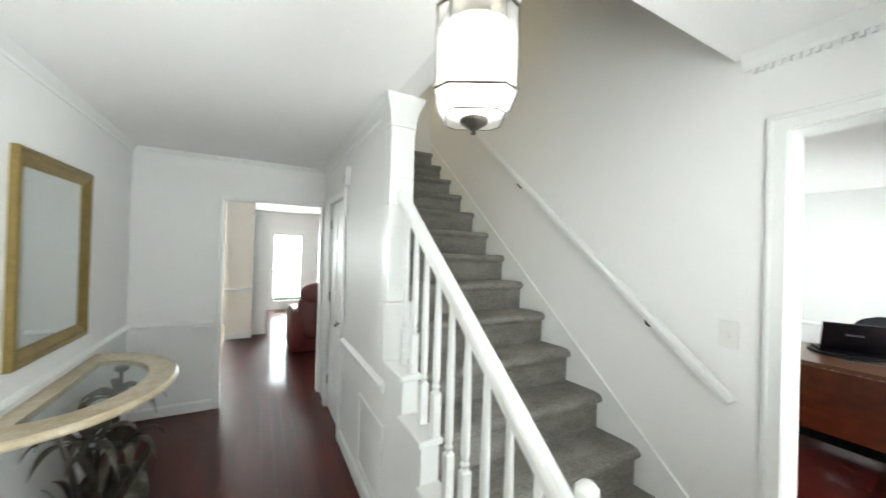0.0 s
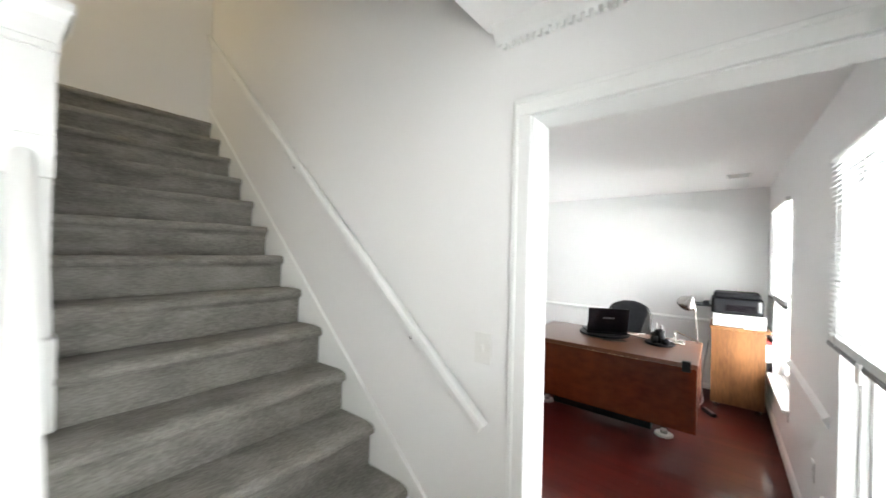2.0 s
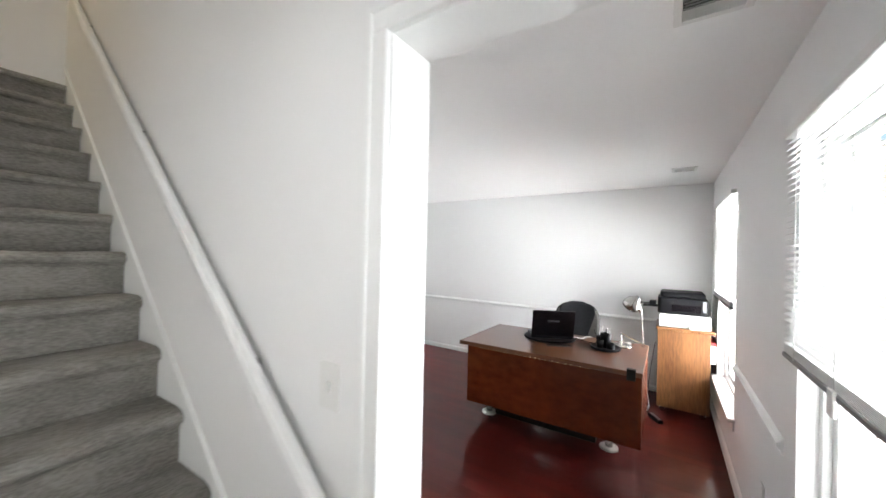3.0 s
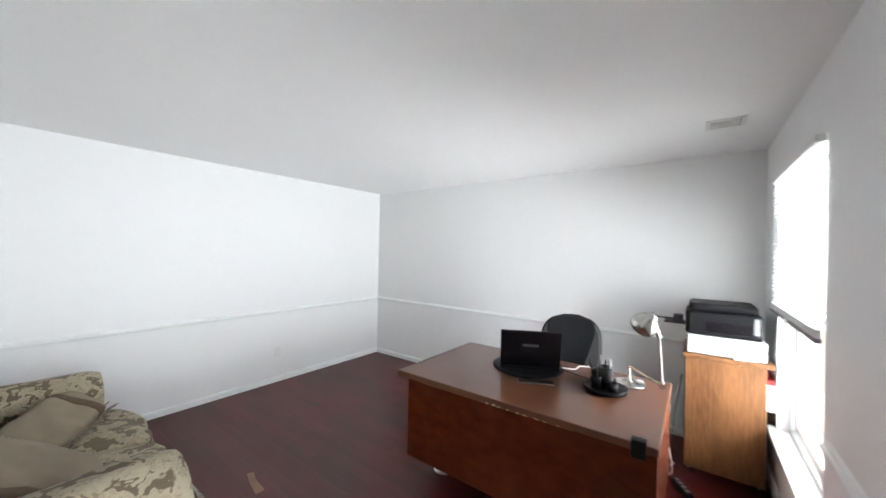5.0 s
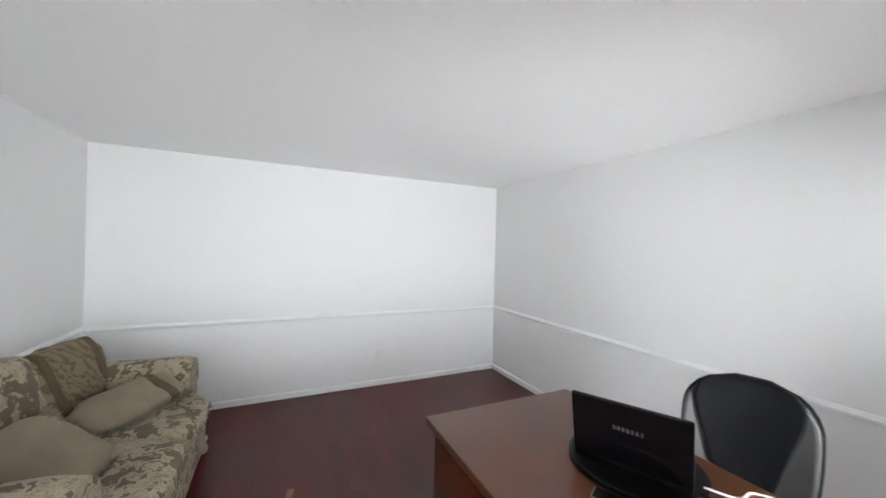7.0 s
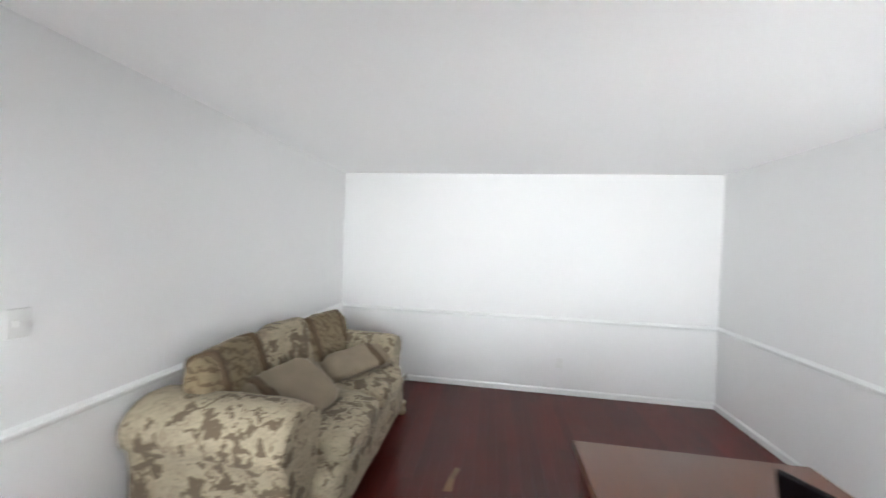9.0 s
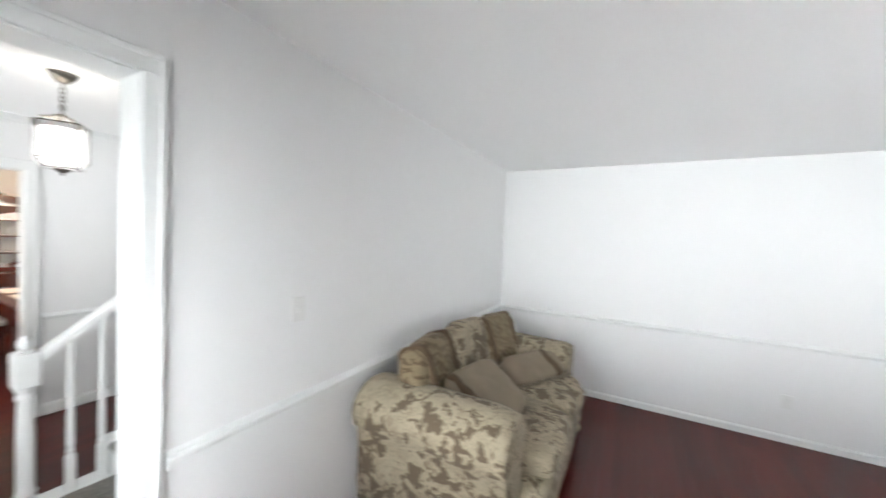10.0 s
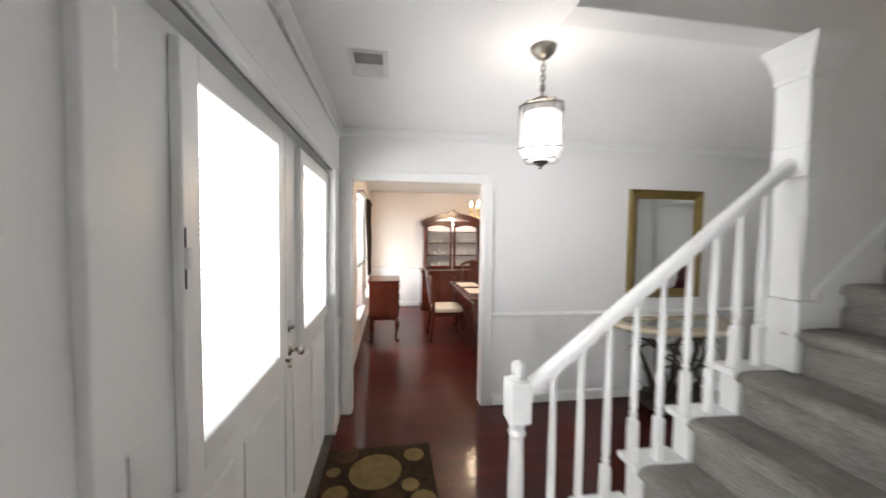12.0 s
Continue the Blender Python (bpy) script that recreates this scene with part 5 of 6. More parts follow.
for sx, sy, sz, f in ((0.25, 0.20, 0.64, -1), (0.22, -0.16, 0.56, 1), (0.30, 0.02, 0.42, 1)):
    part("palm_stem", bm_tube([(0.23, sy * 0.6, 0.12), (0.24, sy * 0.8 + 0.03 * f, 0.12 + (sz - 0.12) * 0.4), (sx - 0.01, sy - 0.02 * f, 0.12 + (sz - 0.12) * 0.75), (sx, sy, sz)], [0.030, 0.023, 0.018, 0.022], 10), DRIFT, con, "ribbed bronze stem", True)


# ---- foyer: front doors ----
DOOR_Y = 0.190


def front_door(name, x0, x1, hinge, knob, near, label):
    """A half-glazed leaf: slab, raised glazing frame with an enclosed blind, two raised panels."""
    d = structure(name, bm_boxes([(x0, x1, DOOR_Y - 0.048, DOOR_Y - 0.005, 0.012, 1.035), (x0, x1, DOOR_Y - 0.048, DOOR_Y - 0.005, 1.935, 2.030), (x0, x0 + near[0] + 0.07, DOOR_Y - 0.048, DOOR_Y - 0.005, 1.035, 1.935), (x1 - near[1] - 0.07, x1, DOOR_Y - 0.048, DOOR_Y - 0.005, 1.035, 1.935)], 0.0), TRIM, label, "door")
    lx0, lx1, lz0, lz1 = x0 + near[0], x1 - near[1], 0.965, 2.005
    fw = 0.075
    part("glazing_frame", bm_boxes([(lx0, lx0 + fw, DOOR_Y - 0.005, DOOR_Y + 0.022, lz0, lz1), (lx1 - fw, lx1, DOOR_Y - 0.005, DOOR_Y + 0.022, lz0, lz1), (lx0 + fw, lx1 - fw, DOOR_Y - 0.005, DOOR_Y + 0.022, lz1 - fw, lz1), (lx0 + fw, lx1 - fw, DOOR_Y - 0.005, DOOR_Y + 0.022, lz0, lz0 + fw)], 0.006, 2), TRIM, d)
    for nm, yy in (("inner_pane", DOOR_Y - 0.006), ("outer_pane", DOOR_Y - 0.040)):
        p = part(nm, bm_boxes([(lx0 + fw - 0.005, lx1 - fw + 0.005, yy - 0.002, yy + 0.002, lz0 + fw - 0.005, lz1 - fw + 0.005)]), GLASS, d, "clear glass pane")
        p.visible_shadow = False
    me = mesh_of("slat", bm_prism([(-0.007, -0.0028), (0.0, 0.0006), (0.007, 0.0028), (0.0, 0.0)], lx0 + fw, lx1 - fw, axis="x"), BLINDMAT)
    z = lz0 + fw + 0.01
    while z < lz1 - fw:
        ob = new("slat", me)
        ob.parent = d
        ob.matrix_basis = pose(0, DOOR_Y - 0.023, z)
        z += 0.0155
    mid = 0.5 * (x0 + x1)
    for a0, a1 in ((x0 + 0.12, mid - 0.04), (mid + 0.04, x1 - 0.12)):
        part("raised_panel", bm_prism([(a0, 0.22), (a1, 0.22), (a1, 0.86), (a0, 0.86)], DOOR_Y - 0.0055, DOOR_Y + 0.004, 0.008, axis="y"), TRIM, d)
    part("blind_slider", bm_boxes([(lx1 - 0.012 if hinge > mid else lx0 - 0.004, lx1 + 0.004 if hinge > mid else lx0 + 0.012, DOOR_Y + 0.022, DOOR_Y + 0.036, 1.485, 1.535)], 0.003), WHITEPL, d, "small white blind slider")
    part("slider_track", bm_boxes([(lx1 - 0.006 if hinge > mid else lx0 + 0.002, lx1 - 0.002 if hinge > mid else lx0 + 0.006, DOOR_Y + 0.022, DOOR_Y + 0.025, 1.44, 1.58)]), GREYPL, d, "grey slider track")
    for z in (0.30, 1.11, 1.90):
        part("hinge", bm_lathe([(0.007, z - 0.05), (0.007, z + 0.05)], 10, (hinge, DOOR_Y + 0.006, 0)), RINGMETAL, d, "dull metal hinge")
    if knob:
        kx = x1 - 0.06 if knob > 0 else x0 + 0.06
        handle = part("knob", join(bm_lathe([(0.030, 0.0), (0.032, 0.004), (0.026, 0.010), (0.011, 0.016), (0.011, 0.036), (0.024, 0.044), (0.029, 0.056), (0.024, 0.068), (0.001, 0.071)], 20, (kx, DOOR_Y - 0.005, 0.995), "y")), CHROME, d, "nickel door knob", True)
        part("deadbolt", bm_lathe([(0.028, 0.0), (0.028, 0.010), (0.012, 0.014), (0.012, 0.030)], 18, (kx + 0.02, DOOR_Y - 0.005, 1.115), "y"), CHROME, d, "nickel deadbolt", True)
    return d


front_door("door_1", 0.937, 1.945, 1.930, 0, (0.075, 0.180), "white half-glazed front door leaf, closed")
front_door("door_2", -0.060, 0.923, -0.056, 1, (0.010, 0.185), "white half-glazed front door leaf, closed")
structure("trim_astragal", bm_boxes([(0.915, 0.945, DOOR_Y - 0.05, DOOR_Y + 0.006, 0.012, 2.030)], 0.003), TRIM, "white astragal between the front doors", "trim")
structure("trim_threshold", bm_boxes([(-0.07, 2.025, FRONT - 0.2, FRONT, -0.008, 0.011)], 0.003), DARKMETAL, "dark metal door threshold", "trim")
# Grey strip at the head's edge draws the weatherstrip together with its shadow gap.
structure("trim_weatherstrip_shadow", bm_boxes([(-0.058, 2.012, FRONT - 0.010, FRONT - 0.002, 2.0305, 2.0355)]), GREYPL, "grey strip for the weatherstrip and its shadow gap above the front doors", "trim")
structure("trim_front_jamb", bm_boxes([(2.016, 2.0255, FRONT - 0.2, FRONT + 0.002, 0.012, 2.036), (1.947, 2.016, DOOR_Y - 0.06, DOOR_Y + 0.004, 0.012, 2.036), (-0.0705, -0.061, FRONT - 0.2, FRONT + 0.002, 0.012, 2.036), (-0.0705, 2.0255, FRONT - 0.2, FRONT + 0.002, 2.036, 2.0455)]), TRIM, "white jamb lining of the front doors", "trim")
lever = thing("door_latch", pose(0.985, DOOR_Y - 0.004, 0.985), "nickel latch on the inactive front door leaf", "latch")
part("plate", bm_lathe([(0.026, 0.0), (0.026, 0.008), (0.012, 0.014)], 18, (0, 0, 0), "y"), CHROME, lever)
part("lever", bm_tube([(0, 0.01, 0), (0, 0.045, 0), (0.05, 0.05, -0.008)], 0.009, 10), CHROME, lever, smooth=True)

# ---- foyer: closet door and small things ----
clo = structure("door_3", bm_boxes([(1.268, 1.303, 3.605, 4.215, 0.008, 2.022)], 0.002), TRIM, "white panelled closet door, closed", "door")
for y0, y1 in ((3.68, 3.88), (3.94, 4.14)):
    for z0, z1 in ((0.20, 0.82), (0.98, 1.55), (1.66, 1.90)):
        part("raised_panel", bm_prism([(y0, z0), (y1, z0), (y1, z1), (y0, z1)], 1.2615, 1.2685, 0.006, axis="x"), TRIM, clo)
part("knob", bm_lathe([(0.028, 0.0), (0.028, -0.006), (0.010, -0.012), (0.010, -0.034), (0.024, -0.044), (0.027, -0.054), (0.020, -0.064), (0.001, -0.066)], 18, (1.266, 3.66, 0.94), "x"), CHROME, clo, "nickel door knob", True)
for z in (0.28, 1.10, 1.82):
    part("hinge", bm_lathe([(0.008, z - 0.045), (0.008, z + 0.045)], 10, (1.258, 4.208, 0)), CHROME, clo, "nickel hinge")
chime = thing("door_chime", pose(1.25, 3.46, 2.165), "white door chime box on the closet wall", "door chime")
part("cover", bm_boxes([(-0.045, -0.001, -0.045, 0.045, -0.075, 0.075)], 0.006, 2), WHITEPL, chime)
part("grille", bm_boxes([(-0.0465, -0.0445, -0.03, 0.03, -0.05 + 0.014 * i, -0.045 + 0.014 * i) for i in range(5)]), GREYPL, chime)

mat_rug = thing("door_mat", pose(0.67, 0.607, 0), "dark brown rug with tan and olive circles by the front door", "rug")
part("mat_surface", bm_boxes([(-0.54, 0.54, -0.357, 0.357, 0.0005, 0.009)], 0.003), RUG, mat_rug)
for x, y, r, mm in ((-0.28, -0.02, 0.17, RUGTAN), (-0.42, 0.24, 0.07, RUGTAN), (-0.13, 0.20, 0.055, RUGTAN), (0.0, 0.27, 0.075, RUGTAN), (-0.10, -0.25, 0.075, RUGTAN), (0.08, -0.16, 0.10, RUGTAN), (-0.46, -0.22, 0.08, RUGBROWN), (0.22, 0.08, 0.16, RUGTAN), (0.12, 0.30, 0.04, RUGBROWN),
                    (-0.02, 0.05, 0.10, RUGBROWN), (0.40, -0.18, 0.11, RUGTAN), (0.44, 0.22, 0.08, RUGTAN), (-0.30, -0.29, 0.045, RUGTAN), (0.26, -0.28, 0.05, RUGBROWN)):
    part("disc", bm_lathe([(r, 0.0088), (r * 0.99, 0.0105), (r * 0.9, 0.0112)], 36, (x, y, 0)), mm, mat_rug, "tan circle" if mm is RUGTAN else "brown circle")

# ---- upstairs lamp ----
ul = thing("ceiling_light", pose(0.7, 3.8, 5.1), "warm round ceiling light upstairs", "ceiling light")
part("base", bm_lathe([(0.15, -0.001), (0.15, -0.03), (0.13, -0.04)], 28), BRASS, ul)
part("diffuser", bm_lathe([(0.13, -0.04), (0.125, -0.08), (0.08, -0.12), (0.01, -0.135)], 28), CANDLE, ul, "warm lit glass bowl", True)
upl = new("upstairs_light", bpy.data.lights.new("upstairs_light", "POINT"))
upl.data.energy, upl.data.color, upl.data.shadow_soft_size = 5, (1.0, 0.80, 0.48), 0.12
upl.location = (0.8, 3.8, 4.85)


# ---- dining room ----
def bm_cabriole(x, y, h, sx, sy):
    return bm_tube([(x, y, h), (x + 0.030 * sx, y + 0.030 * sy, h * 0.78), (x + 0.012 * sx, y + 0.012 * sy, h * 0.35), (x + 0.008 * sx, y + 0.008 * sy, h * 0.12), (x + 0.032 * sx, y + 0.032 * sy, 0.02), (x + 0.036 * sx, y + 0.036 * sy, 0.0)], [0.034, 0.036, 0.018, 0.015, 0.026, 0.022], 10)


side = thing("sideboard", pose(-2.90, 0.375, 0) @ Matrix.Diagonal((1, 1, 1.09, 1)), "cherry sideboard chest on cabriole legs under the window", "sideboard")
part("body", bm_boxes([(0.0, 0.58, 0.0, 0.42, 0.33, 0.79)], 0.008, 2), CHERRY, side)
part("top", bm_boxes([(-0.025, 0.605, -0.015, 0.445, 0.79, 0.815)], 0.006, 2), CHERRY, side)
part("apron", bm_boxes([(0.01, 0.57, 0.01, 0.41, 0.29, 0.33)], 0.006), CHERRY, side)
for i in range(3):
    dr = part("drawer", bm_boxes([(0.03, 0.55, 0.42, 0.432, 0.36 + 0.14 * i, 0.485 + 0.14 * i)], 0.004), CHERRY, side)
    for x in (0.16, 0.42):
        part("pull", bm_lathe([(0.008, 0.43), (0.014, 0.448), (0.012, 0.456)], 12, (x, 0, 0.42 + 0.14 * i), "y"), DARKMETAL, dr)
for x, sx in ((0.04, -1), (0.54, 1)):
    for y, sy in ((0.04, -0.3), (0.38, 1)):
        part("leg", bm_cabriole(x, y, 0.30, sx, sy), CHERRY, side, smooth=True)

china = thing("china_cabinet", pose(-4.78, 1.96, 0), "carved cherry china cabinet with arched top and glass doors", "china cabinet")
part("base", bm_boxes([(0.0, 0.46, -0.64, 0.64, 0.06, 0.78)], 0.006), CHERRY, china)
part("plinth", bm_boxes([(0.0, 0.48, -0.66, 0.66, 0.0, 0.09)], 0.008), CHERRY, china)
part("waist", bm_boxes([(0.0, 0.49, -0.665, 0.665, 0.78, 0.82)], 0.008, 2), CHERRY, china)
for y0, y1 in ((-0.60, -0.31), (-0.29, 0.29), (0.31, 0.60)):
    dpan = part("base_door", bm_boxes([(0.46, 0.475, y0, y1, 0.12, 0.58)], 0.004), CHERRY, china)
    part("arched_panel", bm_prism([(y0 + 0.05, 0.17), (y1 - 0.05, 0.17), (y1 - 0.05, 0.44)] + [(0.5 * (y0 + y1) + (0.5 * (y1 - y0) - 0.05) * math.cos(a), 0.44 + 0.08 * math.sin(a)) for a in (0.5, 1.0, 1.57, 2.1, 2.6)] + [(y0 + 0.05, 0.44)], 0.475, 0.483, 0.004, axis="x"), CHERRY, dpan)
    drw = part("drawer", bm_boxes([(0.46, 0.475, y0, y1, 0.61, 0.75)], 0.004), CHERRY, china)
    part("pull", bm_lathe([(0.010, 0.475), (0.016, 0.49), (0.012, 0.50)], 12, (0, 0.5 * (y0 + y1), 0.68), "x"), BRASS, drw)
part("case_back", bm_boxes([(0.0, 0.02, -0.60, 0.60, 0.82, 1.80)]), PAPER, china, "pale cabinet interior")
for y in (-0.60, 0.575):
    part("case_side", bm_boxes([(0.0, 0.34, y, y + 0.025, 0.82, 1.80)], 0.003), CHERRY, china)


def arch(y):
    """Height of the double-curved pediment over y."""
    u = abs(y) / 0.64
    return 1.80 + 0.17 * math.cos(u * math.pi / 2) ** 0.8 + 0.05 * max(0, 1 - u * 5)


ys = [-0.64 + 0.04 * i for i in range(33)]
part("pediment", bm_prism([(y, arch(y)) for y in ys] + [(y, arch(y) - 0.085) for y in ys[::-1]], 0.0, 0.37, axis="x"), CHERRY, china, "carved arched pediment")
part("cornice", bm_prism([(y * 1.02, arch(y) + 0.022) for y in ys] + [(y * 1.02, arch(y) - 0.006) for y in ys[::-1]], 0.0, 0.40, axis="x"), CHERRY, china)
part("crest", bm_prism([(-0.14, 1.96), (-0.10, 2.02), (-0.05, 2.01), (0.0, 2.075), (0.05, 2.01), (0.10, 2.02), (0.14, 1.96), (0.0, 1.90)], 0.36, 0.41, 0.006, axis="x"), CHERRY, china, "carved crest")
for s in (-1, 1):
    ya, yb = sorted((s * 0.015, s * 0.575))
    dfr = part("glass_door", bm_boxes([(0.33, 0.352, ya, ya + 0.05, 0.83, 1.74), (0.33, 0.352, yb - 0.05, yb, 0.83, 1.74), (0.33, 0.352, ya + 0.05, yb - 0.05, 0.83, 0.90)], 0.004), CHERRY, china)
    gp = part("pane", bm_boxes([(0.338, 0.342, ya + 0.045, yb - 0.045, 0.895, 1.80)]), GLASS, dfr, "clear glass pane")
    gp.visible_shadow = False
    yc = 0.5 * (ya + yb)
    pts = [(ya + 0.05 + (yb - ya - 0.10) * i / 10, 1.69 + 0.05 * math.sin(math.pi * i / 10)) for i in range(11)]
    part("arched_rail", bm_prism([(ya, 1.83), (ya + 0.001, 1.69)] + pts + [(yb - 0.001, 1.69), (yb, 1.83)], 0.33, 0.352, axis="x"), CHERRY, dfr)
    part("pull", bm_lathe([(0.006, 0.352), (0.010, 0.37)], 10, (0, s * 0.04, 1.25), "x"), BRASS, dfr)
part("strip_light", bm_boxes([(0.27, 0.30, -0.55, 0.55, 1.772, 1.785)]), PUCK, china, "warm cabinet light strip")
for z in (1.10, 1.36, 1.60):
    part("shelf", bm_boxes([(0.02, 0.30, -0.575, 0.575, z, z + 0.015)]), CHERRY, china)
rng = random.Random(12)
for z in (0.825, 1.116, 1.376):
    for i in range(9):
        y = 1.96 - 0.50 + 0.125 * i + rng.uniform(-0.02, 0.02)
        if abs(y - 1.96) < 0.03:
            continue
        dish = thing("china_dish", pose(-4.78 + rng.uniform(0.10, 0.22), y, z), "white china dish on a cabinet shelf", "dish", "china in the cabinet")
        kind_ = rng.randrange(3)
        prof_ = ([(0.025, 0), (0.04, 0.01), (0.045, 0.06), (0.042, 0.06), (0.03, 0.012)], [(0.02, 0), (0.028, 0.03), (0.034, 0.08), (0.02, 0.11), (0.014, 0.15), (0.018, 0.16)], [(0.03, 0), (0.055, 0.02), (0.06, 0.03), (0.05, 0.025)])[kind_]
        part("dish", bm_lathe(prof_, 14), CHINA, dish, smooth=True)

table = thing("dining_table", pose(-2.40, 2.30, 0), "polished cherry dining table on cabriole legs", "dining table")
part("tabletop", bm_boxes([(-0.80, 0.80, -0.62, 0.62, 0.722, 0.752)], 0.008, 2), CHERRY, table)
part("apron", bm_boxes([(-0.70, 0.70, -0.54, -0.515, 0.64, 0.722), (-0.70, 0.70, 0.515, 0.54, 0.64, 0.722), (0.675, 0.70, -0.515, 0.515, 0.64, 0.722), (-0.70, -0.675, -0.515, 0.515, 0.64, 0.722)], 0.003), CHERRY, table)
for x, sx in ((-0.66, -1), (0.66, 1)):
    for y, sy in ((-0.50, -1), (0.50, 1)):
        part("leg", bm_cabriole(x, y, 0.70, sx, sy), CHERRY, table, smooth=True)
for x, y in ((-0.38, -0.38), (0.22, -0.38), (-0.38, 0.36), (0.22, 0.36)):
    pm_ = thing("placemat", pose(-2.40 + x, 2.30 + y, 0.7525), "pale woven placemat on the dining table", "placemat", "placemats on the table")
    part("mat", bm_boxes([(-0.21, 0.21, -0.15, 0.15, 0, 0.004)], 0.001), CREAMSEAT, pm_)

dch = thing("dining_chair", pose(-2.45, 1.52, 0), "dark cherry dining chair with a carved splat and cream seat", "dining chair", "chairs round the table")
part("seat", move(bm_cushion(0.50, 0.44, 0.075, 5, 0.003, 41, 8), pose(0, 0, 0.465)), CREAMSEAT, dch, "cream striped seat cushion")
part("seat_frame", bm_boxes([(-0.25, 0.25, -0.225, 0.225, 0.38, 0.44)], 0.01, 2), CHERRY, dch)
for s in (-1, 1):
    part("leg", bm_cabriole(s * 0.21, 0.19, 0.40, s, 1), CHERRY, dch, smooth=True)
    part("back_post", bm_tube([(s * 0.20, -0.26, 0.0), (s * 0.20, -0.215, 0.40), (s * 0.215, -0.235, 0.70), (s * 0.20, -0.30, 1.00)], [0.018, 0.024, 0.020, 0.018], 8), CHERRY, dch, smooth=True)
part("crest_rail", bm_tube([(-0.24, -0.29, 0.985), (-0.12, -0.31, 1.025), (0, -0.315, 1.045), (0.12, -0.31, 1.025), (0.24, -0.29, 0.985)], [0.016, 0.026, 0.034, 0.026, 0.016], 8), CHERRY, dch, smooth=True)
part("splat", bm_prism([(-0.06, 0.44), (-0.045, 0.58), (-0.095, 0.74), (-0.06, 0.88), (-0.07, 1.02), (0.07, 1.02), (0.06, 0.88), (0.095, 0.74), (0.045, 0.58), (0.06, 0.44)], -0.008, 0.008, 0.003, axis="y"), CHERRY, dch, "pierced vase splat", m=pose(0, -0.235, 0.0, 7, 0, 0) @ pose(0, 0.05, 0))
copy_thing(dch, pose(-3.52, 2.25, 0, 0, 0, -90))
copy_thing(dch, pose(-2.0, 3.08, 0, 0, 0, 180))
copy_thing(dch, pose(-2.8, 3.08, 0, 0, 0, 180))

chan = thing("chandelier", pose(-2.55, 2.12, 0), "brass chandelier with lit candle bulbs over the table", "chandelier")
part("rod", bm_tube([(0, 0, 1.86), (0, 0, H - 0.02)], 0.006, 8), BRASS, chan)
part("body", bm_lathe([(0.001, 1.80), (0.02, 1.81), (0.035, 1.85), (0.015, 1.90), (0.028, 1.95), (0.012, 2.02), (0.010, 2.10)], 16), BRASS, chan, smooth=True)
part("canopy", bm_lathe([(0.02, H - 0.03), (0.055, H - 0.001)], 20), BRASS, chan)
for k in range(6):
    a = math.pi * k / 3 + 0.3
    c, s = math.cos(a), math.sin(a)
    part("arm", bm_tube([(0, 0, 1.88), (0.09 * c, 0.09 * s, 1.82), (0.19 * c, 0.19 * s, 1.84), (0.22 * c, 0.22 * s, 1.92)], 0.006, 6), BRASS, chan, smooth=True)
    cup = part("candle_cup", bm_lathe([(0.028, 1.92), (0.032, 1.93), (0.012, 1.935), (0.011, 1.99)], 12, (0.22 * c, 0.22 * s, 0)), BRASS, chan)
    part("candle_bulb", bm_lathe([(0.010, 1.99), (0.020, 2.015), (0.016, 2.045), (0.002, 2.08)], 12, (0.22 * c, 0.22 * s, 0)), CANDLE, cup, "lit candle bulb", True)
cl = new("chandelier_light", bpy.data.lights.new("chandelier_light", "POINT"))
cl.data.energy, cl.data.color, cl.data.shadow_soft_size = 48, (1.0, 0.78, 0.56), 0.2
cl.location = (-2.55, 2.12, 2.14)


def drape(x0, x1, top_z, low_z, shift, label):
    """A gathered curtain panel, drawn aside towards its foot."""
    bm = bmesh.new()
    cols = 36
    rows_ = []
    for i in range(13):
        f = i / 12
        row = []
        for j in range(cols + 1):
            u = j / cols
            pull = math.sin(math.pi * 0.5 * f) ** 2
            x = x0 + (x1 - x0) * (u * (1 - 0.45 * pull)) + shift * pull
            row.append(bm.verts.new((x, FRONT + 0.075 + 0.028 * math.sin(u * 38) * (1 - 0.3 * f) + 0.01 * math.sin(u * 90 + f * 5), top_z + (low_z - top_z) * f)))
        rows_.append(row)
    for p, q in zip(rows_, rows_[1:]):
        for j in range(cols):
            bm.faces.new((p[j], p[j + 1], q[j + 1], q[j]))
    bmesh.ops.solidify(bm, geom=bm.faces[:], thickness=0.004)
    for f in bm.faces:
        f.smooth = True
    return solid("curtain", bm, DRAPE, label, "curtain")


drape(-3.46, -2.94, 2.09, 0.85, -0.10, "dark brown curtain gathered between the dining windows")
crod = thing("curtain_rod", pose(0, 0, 0), "thin dark curtain rod above the dining windows", "curtain rod")
part("rod", bm_tube([(-4.5, FRONT + 0.075, 2.115), (-1.93, FRONT + 0.075, 2.115)], 0.008, 8), DARKMETAL, crod)
for x in (-4.45, -3.2, -1.98):
    part("bracket", bm_tube([(x, FRONT, 2.115), (x, FRONT + 0.075, 2.115)], 0.006, 6), DARKMETAL, crod)

# ---- back room ----
rec = thing("recliner", pose(1.06, 6.05, 0), "oxblood leather recliner sofa with a high rounded back", "recliner")
part("base", bm_boxes([(0.0, 1.55, 0.05, 0.90, 0.03, 0.34)], 0.03, 3), REDLEATHER, rec)
part("arm", move(bm_cushion(0.24, 0.92, 0.62, 4, 0.006, 51, 10), pose(0.11, 0.47, 0.34)), REDLEATHER, rec)
part("arm", move(bm_cushion(0.24, 0.92, 0.62, 4, 0.006, 52, 10), pose(1.44, 0.47, 0.34)), REDLEATHER, rec)
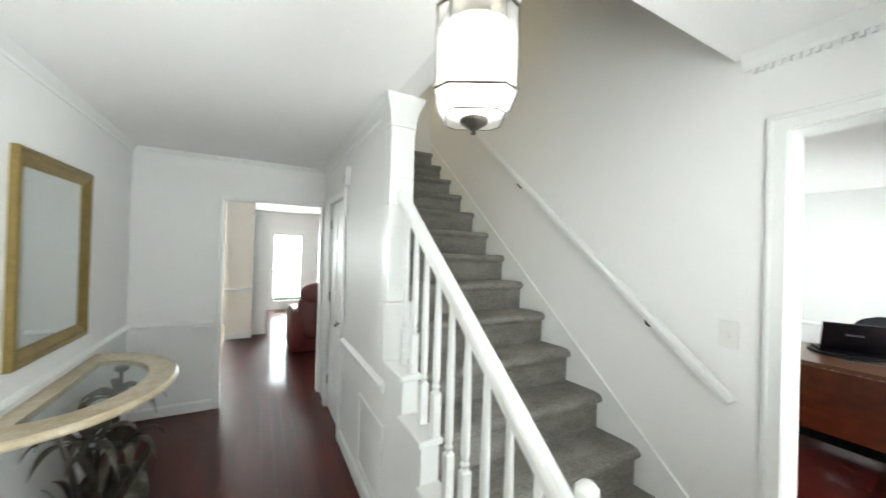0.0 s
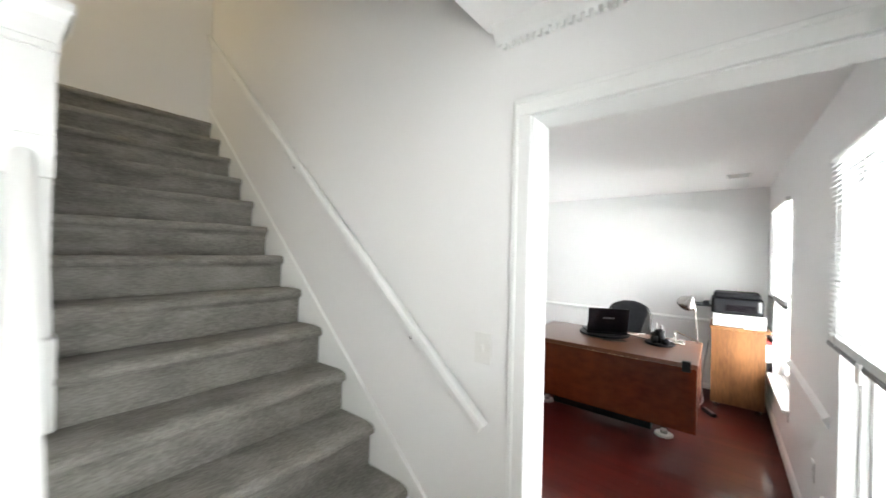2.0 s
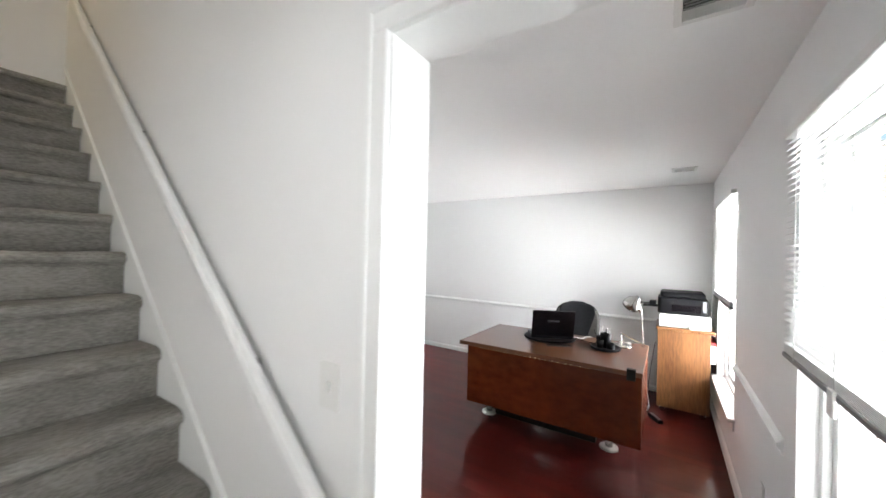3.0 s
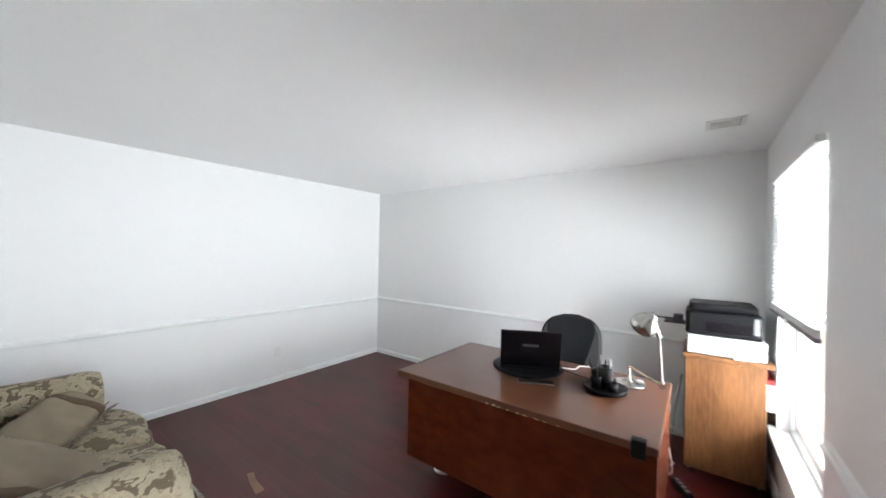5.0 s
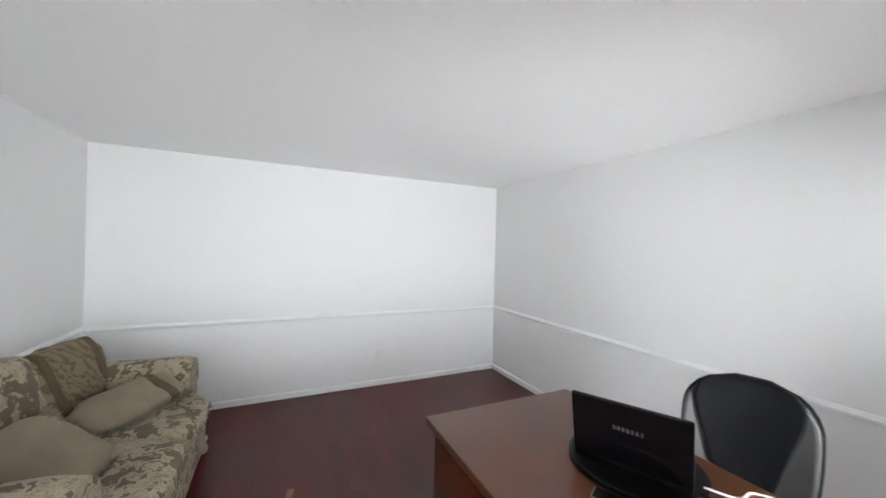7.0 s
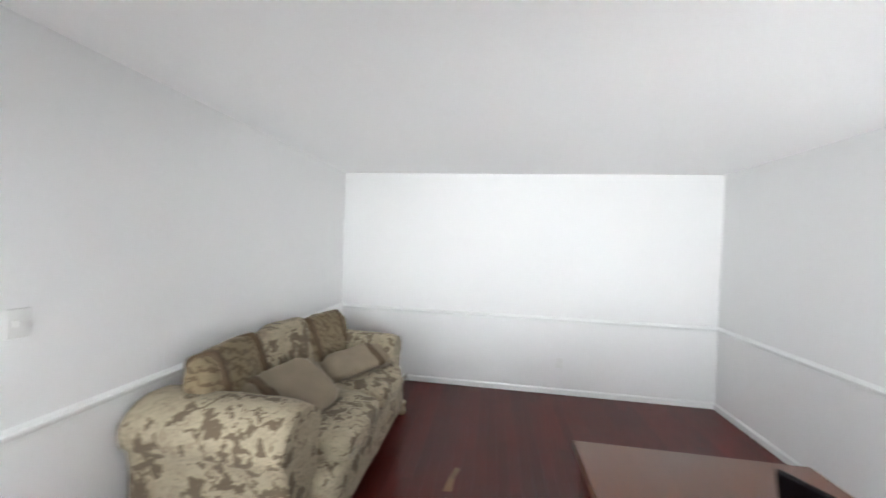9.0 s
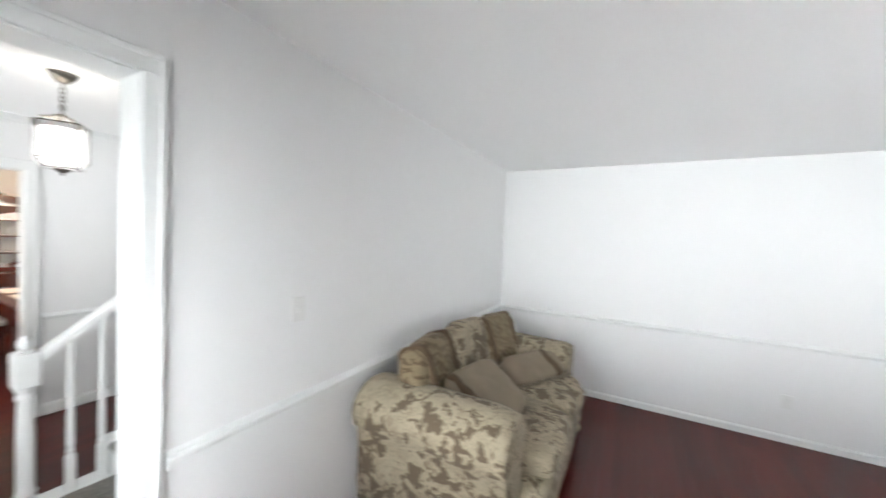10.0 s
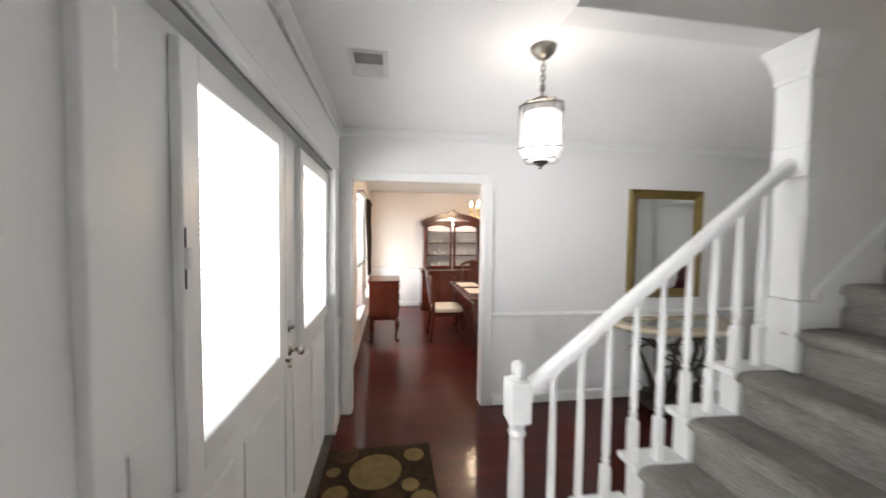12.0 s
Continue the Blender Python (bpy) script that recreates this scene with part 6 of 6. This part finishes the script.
part("back_shell", move(bm_cushion(1.36, 0.30, 0.78, 4, 0.006, 53, 12), pose(0.775, 0.16, 0.55, -10, 0, 0)), REDLEATHER, rec)
for x in (0.44, 1.10):
    part("head_roll", move(bm_cushion(0.62, 0.30, 0.34, 2.6, 0.01, 54 + x, 10), pose(x, 0.16, 0.88)), REDLEATHER, rec)
    part("seat_cushion", move(bm_cushion(0.64, 0.66, 0.22, 4, 0.006, 56 + x, 8), pose(x, 0.56, 0.42)), REDLEATHER, rec)
for i, (x0, x1) in enumerate(((0.88, 1.68), (1.93, 2.75))):
    gd = structure("door_%d" % (4 + i), bm_boxes([(x0, x0 + 0.09, 10.21, 10.25, 0.04, 1.95), (x1 - 0.09, x1, 10.21, 10.25, 0.04, 1.95), (x0 + 0.09, x1 - 0.09, 10.21, 10.25, 1.86, 1.95), (x0 + 0.09, x1 - 0.09, 10.21, 10.25, 0.04, 0.22)], 0.003), TRIM, "white fully glazed back door", "door")
    gpane = part("pane", bm_boxes([(x0 + 0.085, x1 - 0.085, 10.228, 10.232, 0.215, 1.865)]), GLASS, gd, "clear glass pane")
    gpane.visible_shadow = False
    part("knob", bm_lathe([(0.025, 0.0), (0.010, -0.012), (0.010, -0.03), (0.026, -0.05), (0.001, -0.06)], 14, (x0 + 0.05, 10.21, 0.97), "y"), CHROME, gd)
casing("trim_back_doors", "x", 10.2, -1, 0.88, 2.75, 1.95)
shelf = thing("bookshelf", pose(0.525, 7.62, 0), "white built-in bookshelf beside the wall end", "bookshelf")
part("side", bm_boxes([(0.0, 0.25, 0, 0.02, 0, 2.2)]), TRIM, shelf)
part("side", bm_boxes([(0.0, 0.25, 0.88, 0.90, 0, 2.2)]), TRIM, shelf)
for k in range(7):
    part("shelf", bm_boxes([(0.0, 0.25, 0.02, 0.88, 0.08 + 0.34 * k, 0.10 + 0.34 * k)], 0.002), TRIM, shelf)
kw = window(6, -0.85, -0.03, 0.85, 2.06, 8.70, 1.6, False)
kw.matrix_basis = Matrix.Translation((0, 17.40, 0)) @ Matrix.Diagonal((1, -1, 1, 1))
mat2 = solid("door_mat_small", bm_boxes([(1.0, 1.55, 9.75, 10.12, 0.0005, 0.010)], 0.003), RUG, "small dark mat before the back door", "rug")

# ---- outside ----
wing = structure("wall_brick_wing", bm_boxes([(7.42, 7.62, -4.0, FRONT - 0.2, -0.3, 2.9)]), CONCRETE, "pale brick wing of the house seen through the window", "wall")
bme = mesh_of("brick", bm_boxes([(-0.011, 0.012, 0, 0.192, 0, 0.058)], 0.003), BRICK)
rest_bricks = []
for r in range(46):
    for c in range(21):
        y, z = -4.0 + 0.2 * c - (0.1 if r % 2 else 0.0), -0.29 + 0.068 * r
        if y < -4.0 or y + 0.192 > FRONT - 0.2:
            continue
        if 4 <= r < 24 and 3 <= c < 18:
            ob = new("brick", bme)
            ob.parent = wing
            ob.matrix_basis = pose(7.42, y, z)
        else:
            rest_bricks.append((7.409, 7.432, y, y + 0.192, z, z + 0.058))
tagged(part("bricks", bm_boxes(rest_bricks), BRICK, wing), kind="stuff")

# ---- floorboards ----
def floorboards():
    """Boards along y in staggered lengths. The ones near the walk are objects, the rest one mesh."""
    rng = random.Random(4)
    unit = bm_boxes([(-0.5, 0.5, -0.5, 0.5, -1, 0)])
    bmesh.ops.bevel(unit, geom=[e for e in unit.edges if min(v.co.z for v in e.verts) > -0.1], offset=0.003, segments=1, affect="EDGES")
    me = mesh_of("floorboard", unit, FLOORWOOD)
    verts, faces = [], []
    width, count = 0.083, 0
    zones = [(-4.80, OFF_E, FRONT, 5.02), (0.16, 5.2, 5.02, 10.2)]
    for zx0, zx1, zy0, zy1 in zones:
        x = zx0
        while x < zx1 - 0.01:
            w = min(width, zx1 - x)
            y = zy0
            length = rng.uniform(0.35, 1.4)
            while y < zy1 - 0.02:
                l = min(length, zy1 - y)
                cx, cy = x + w / 2, y + l / 2
                near = count < 300 and ((-0.3 < cx < 1.25 and cy < 3.6) or (3.9 < cx < 6.5 and cy < 3.7) or (2.6 < cx < 3.9 and 0.3 < cy < 1.8))
                h = rng.uniform(-0.0002, 0.0)
                if near:
                    ob = new("floorboard", me)
                    ob.parent = floor
                    ob.matrix_basis = Matrix.LocRotScale((cx, cy, h), None, (w - 0.0005, l - 0.0005, 0.009))
                    count += 1
                else:
                    i = len(verts)
                    a0, a1, b0, b1 = x + 0.0003, x + w - 0.0003, y + 0.0003, y + l - 0.0003
                    verts += [(a0, b0, -0.009), (a1, b0, -0.009), (a1, b1, -0.009), (a0, b1, -0.009), (a0, b0, h), (a1, b0, h), (a1, b1, h), (a0, b1, h)]
                    faces += [(i + 4, i + 5, i + 6, i + 7)] + [(i + j, i + (j + 1) % 4, i + 4 + (j + 1) % 4, i + 4 + j) for j in range(4)]
                y += l
                length = rng.uniform(0.7, 1.7)
            x += w
    rest = bpy.data.meshes.new("floorboards")
    rest.from_pydata(verts, [], faces)
    rest.materials.append(FLOORWOOD)
    ob = new("floorboards", rest)
    ob.parent = floor
    tagged(ob, kind="stuff")


floorboards()
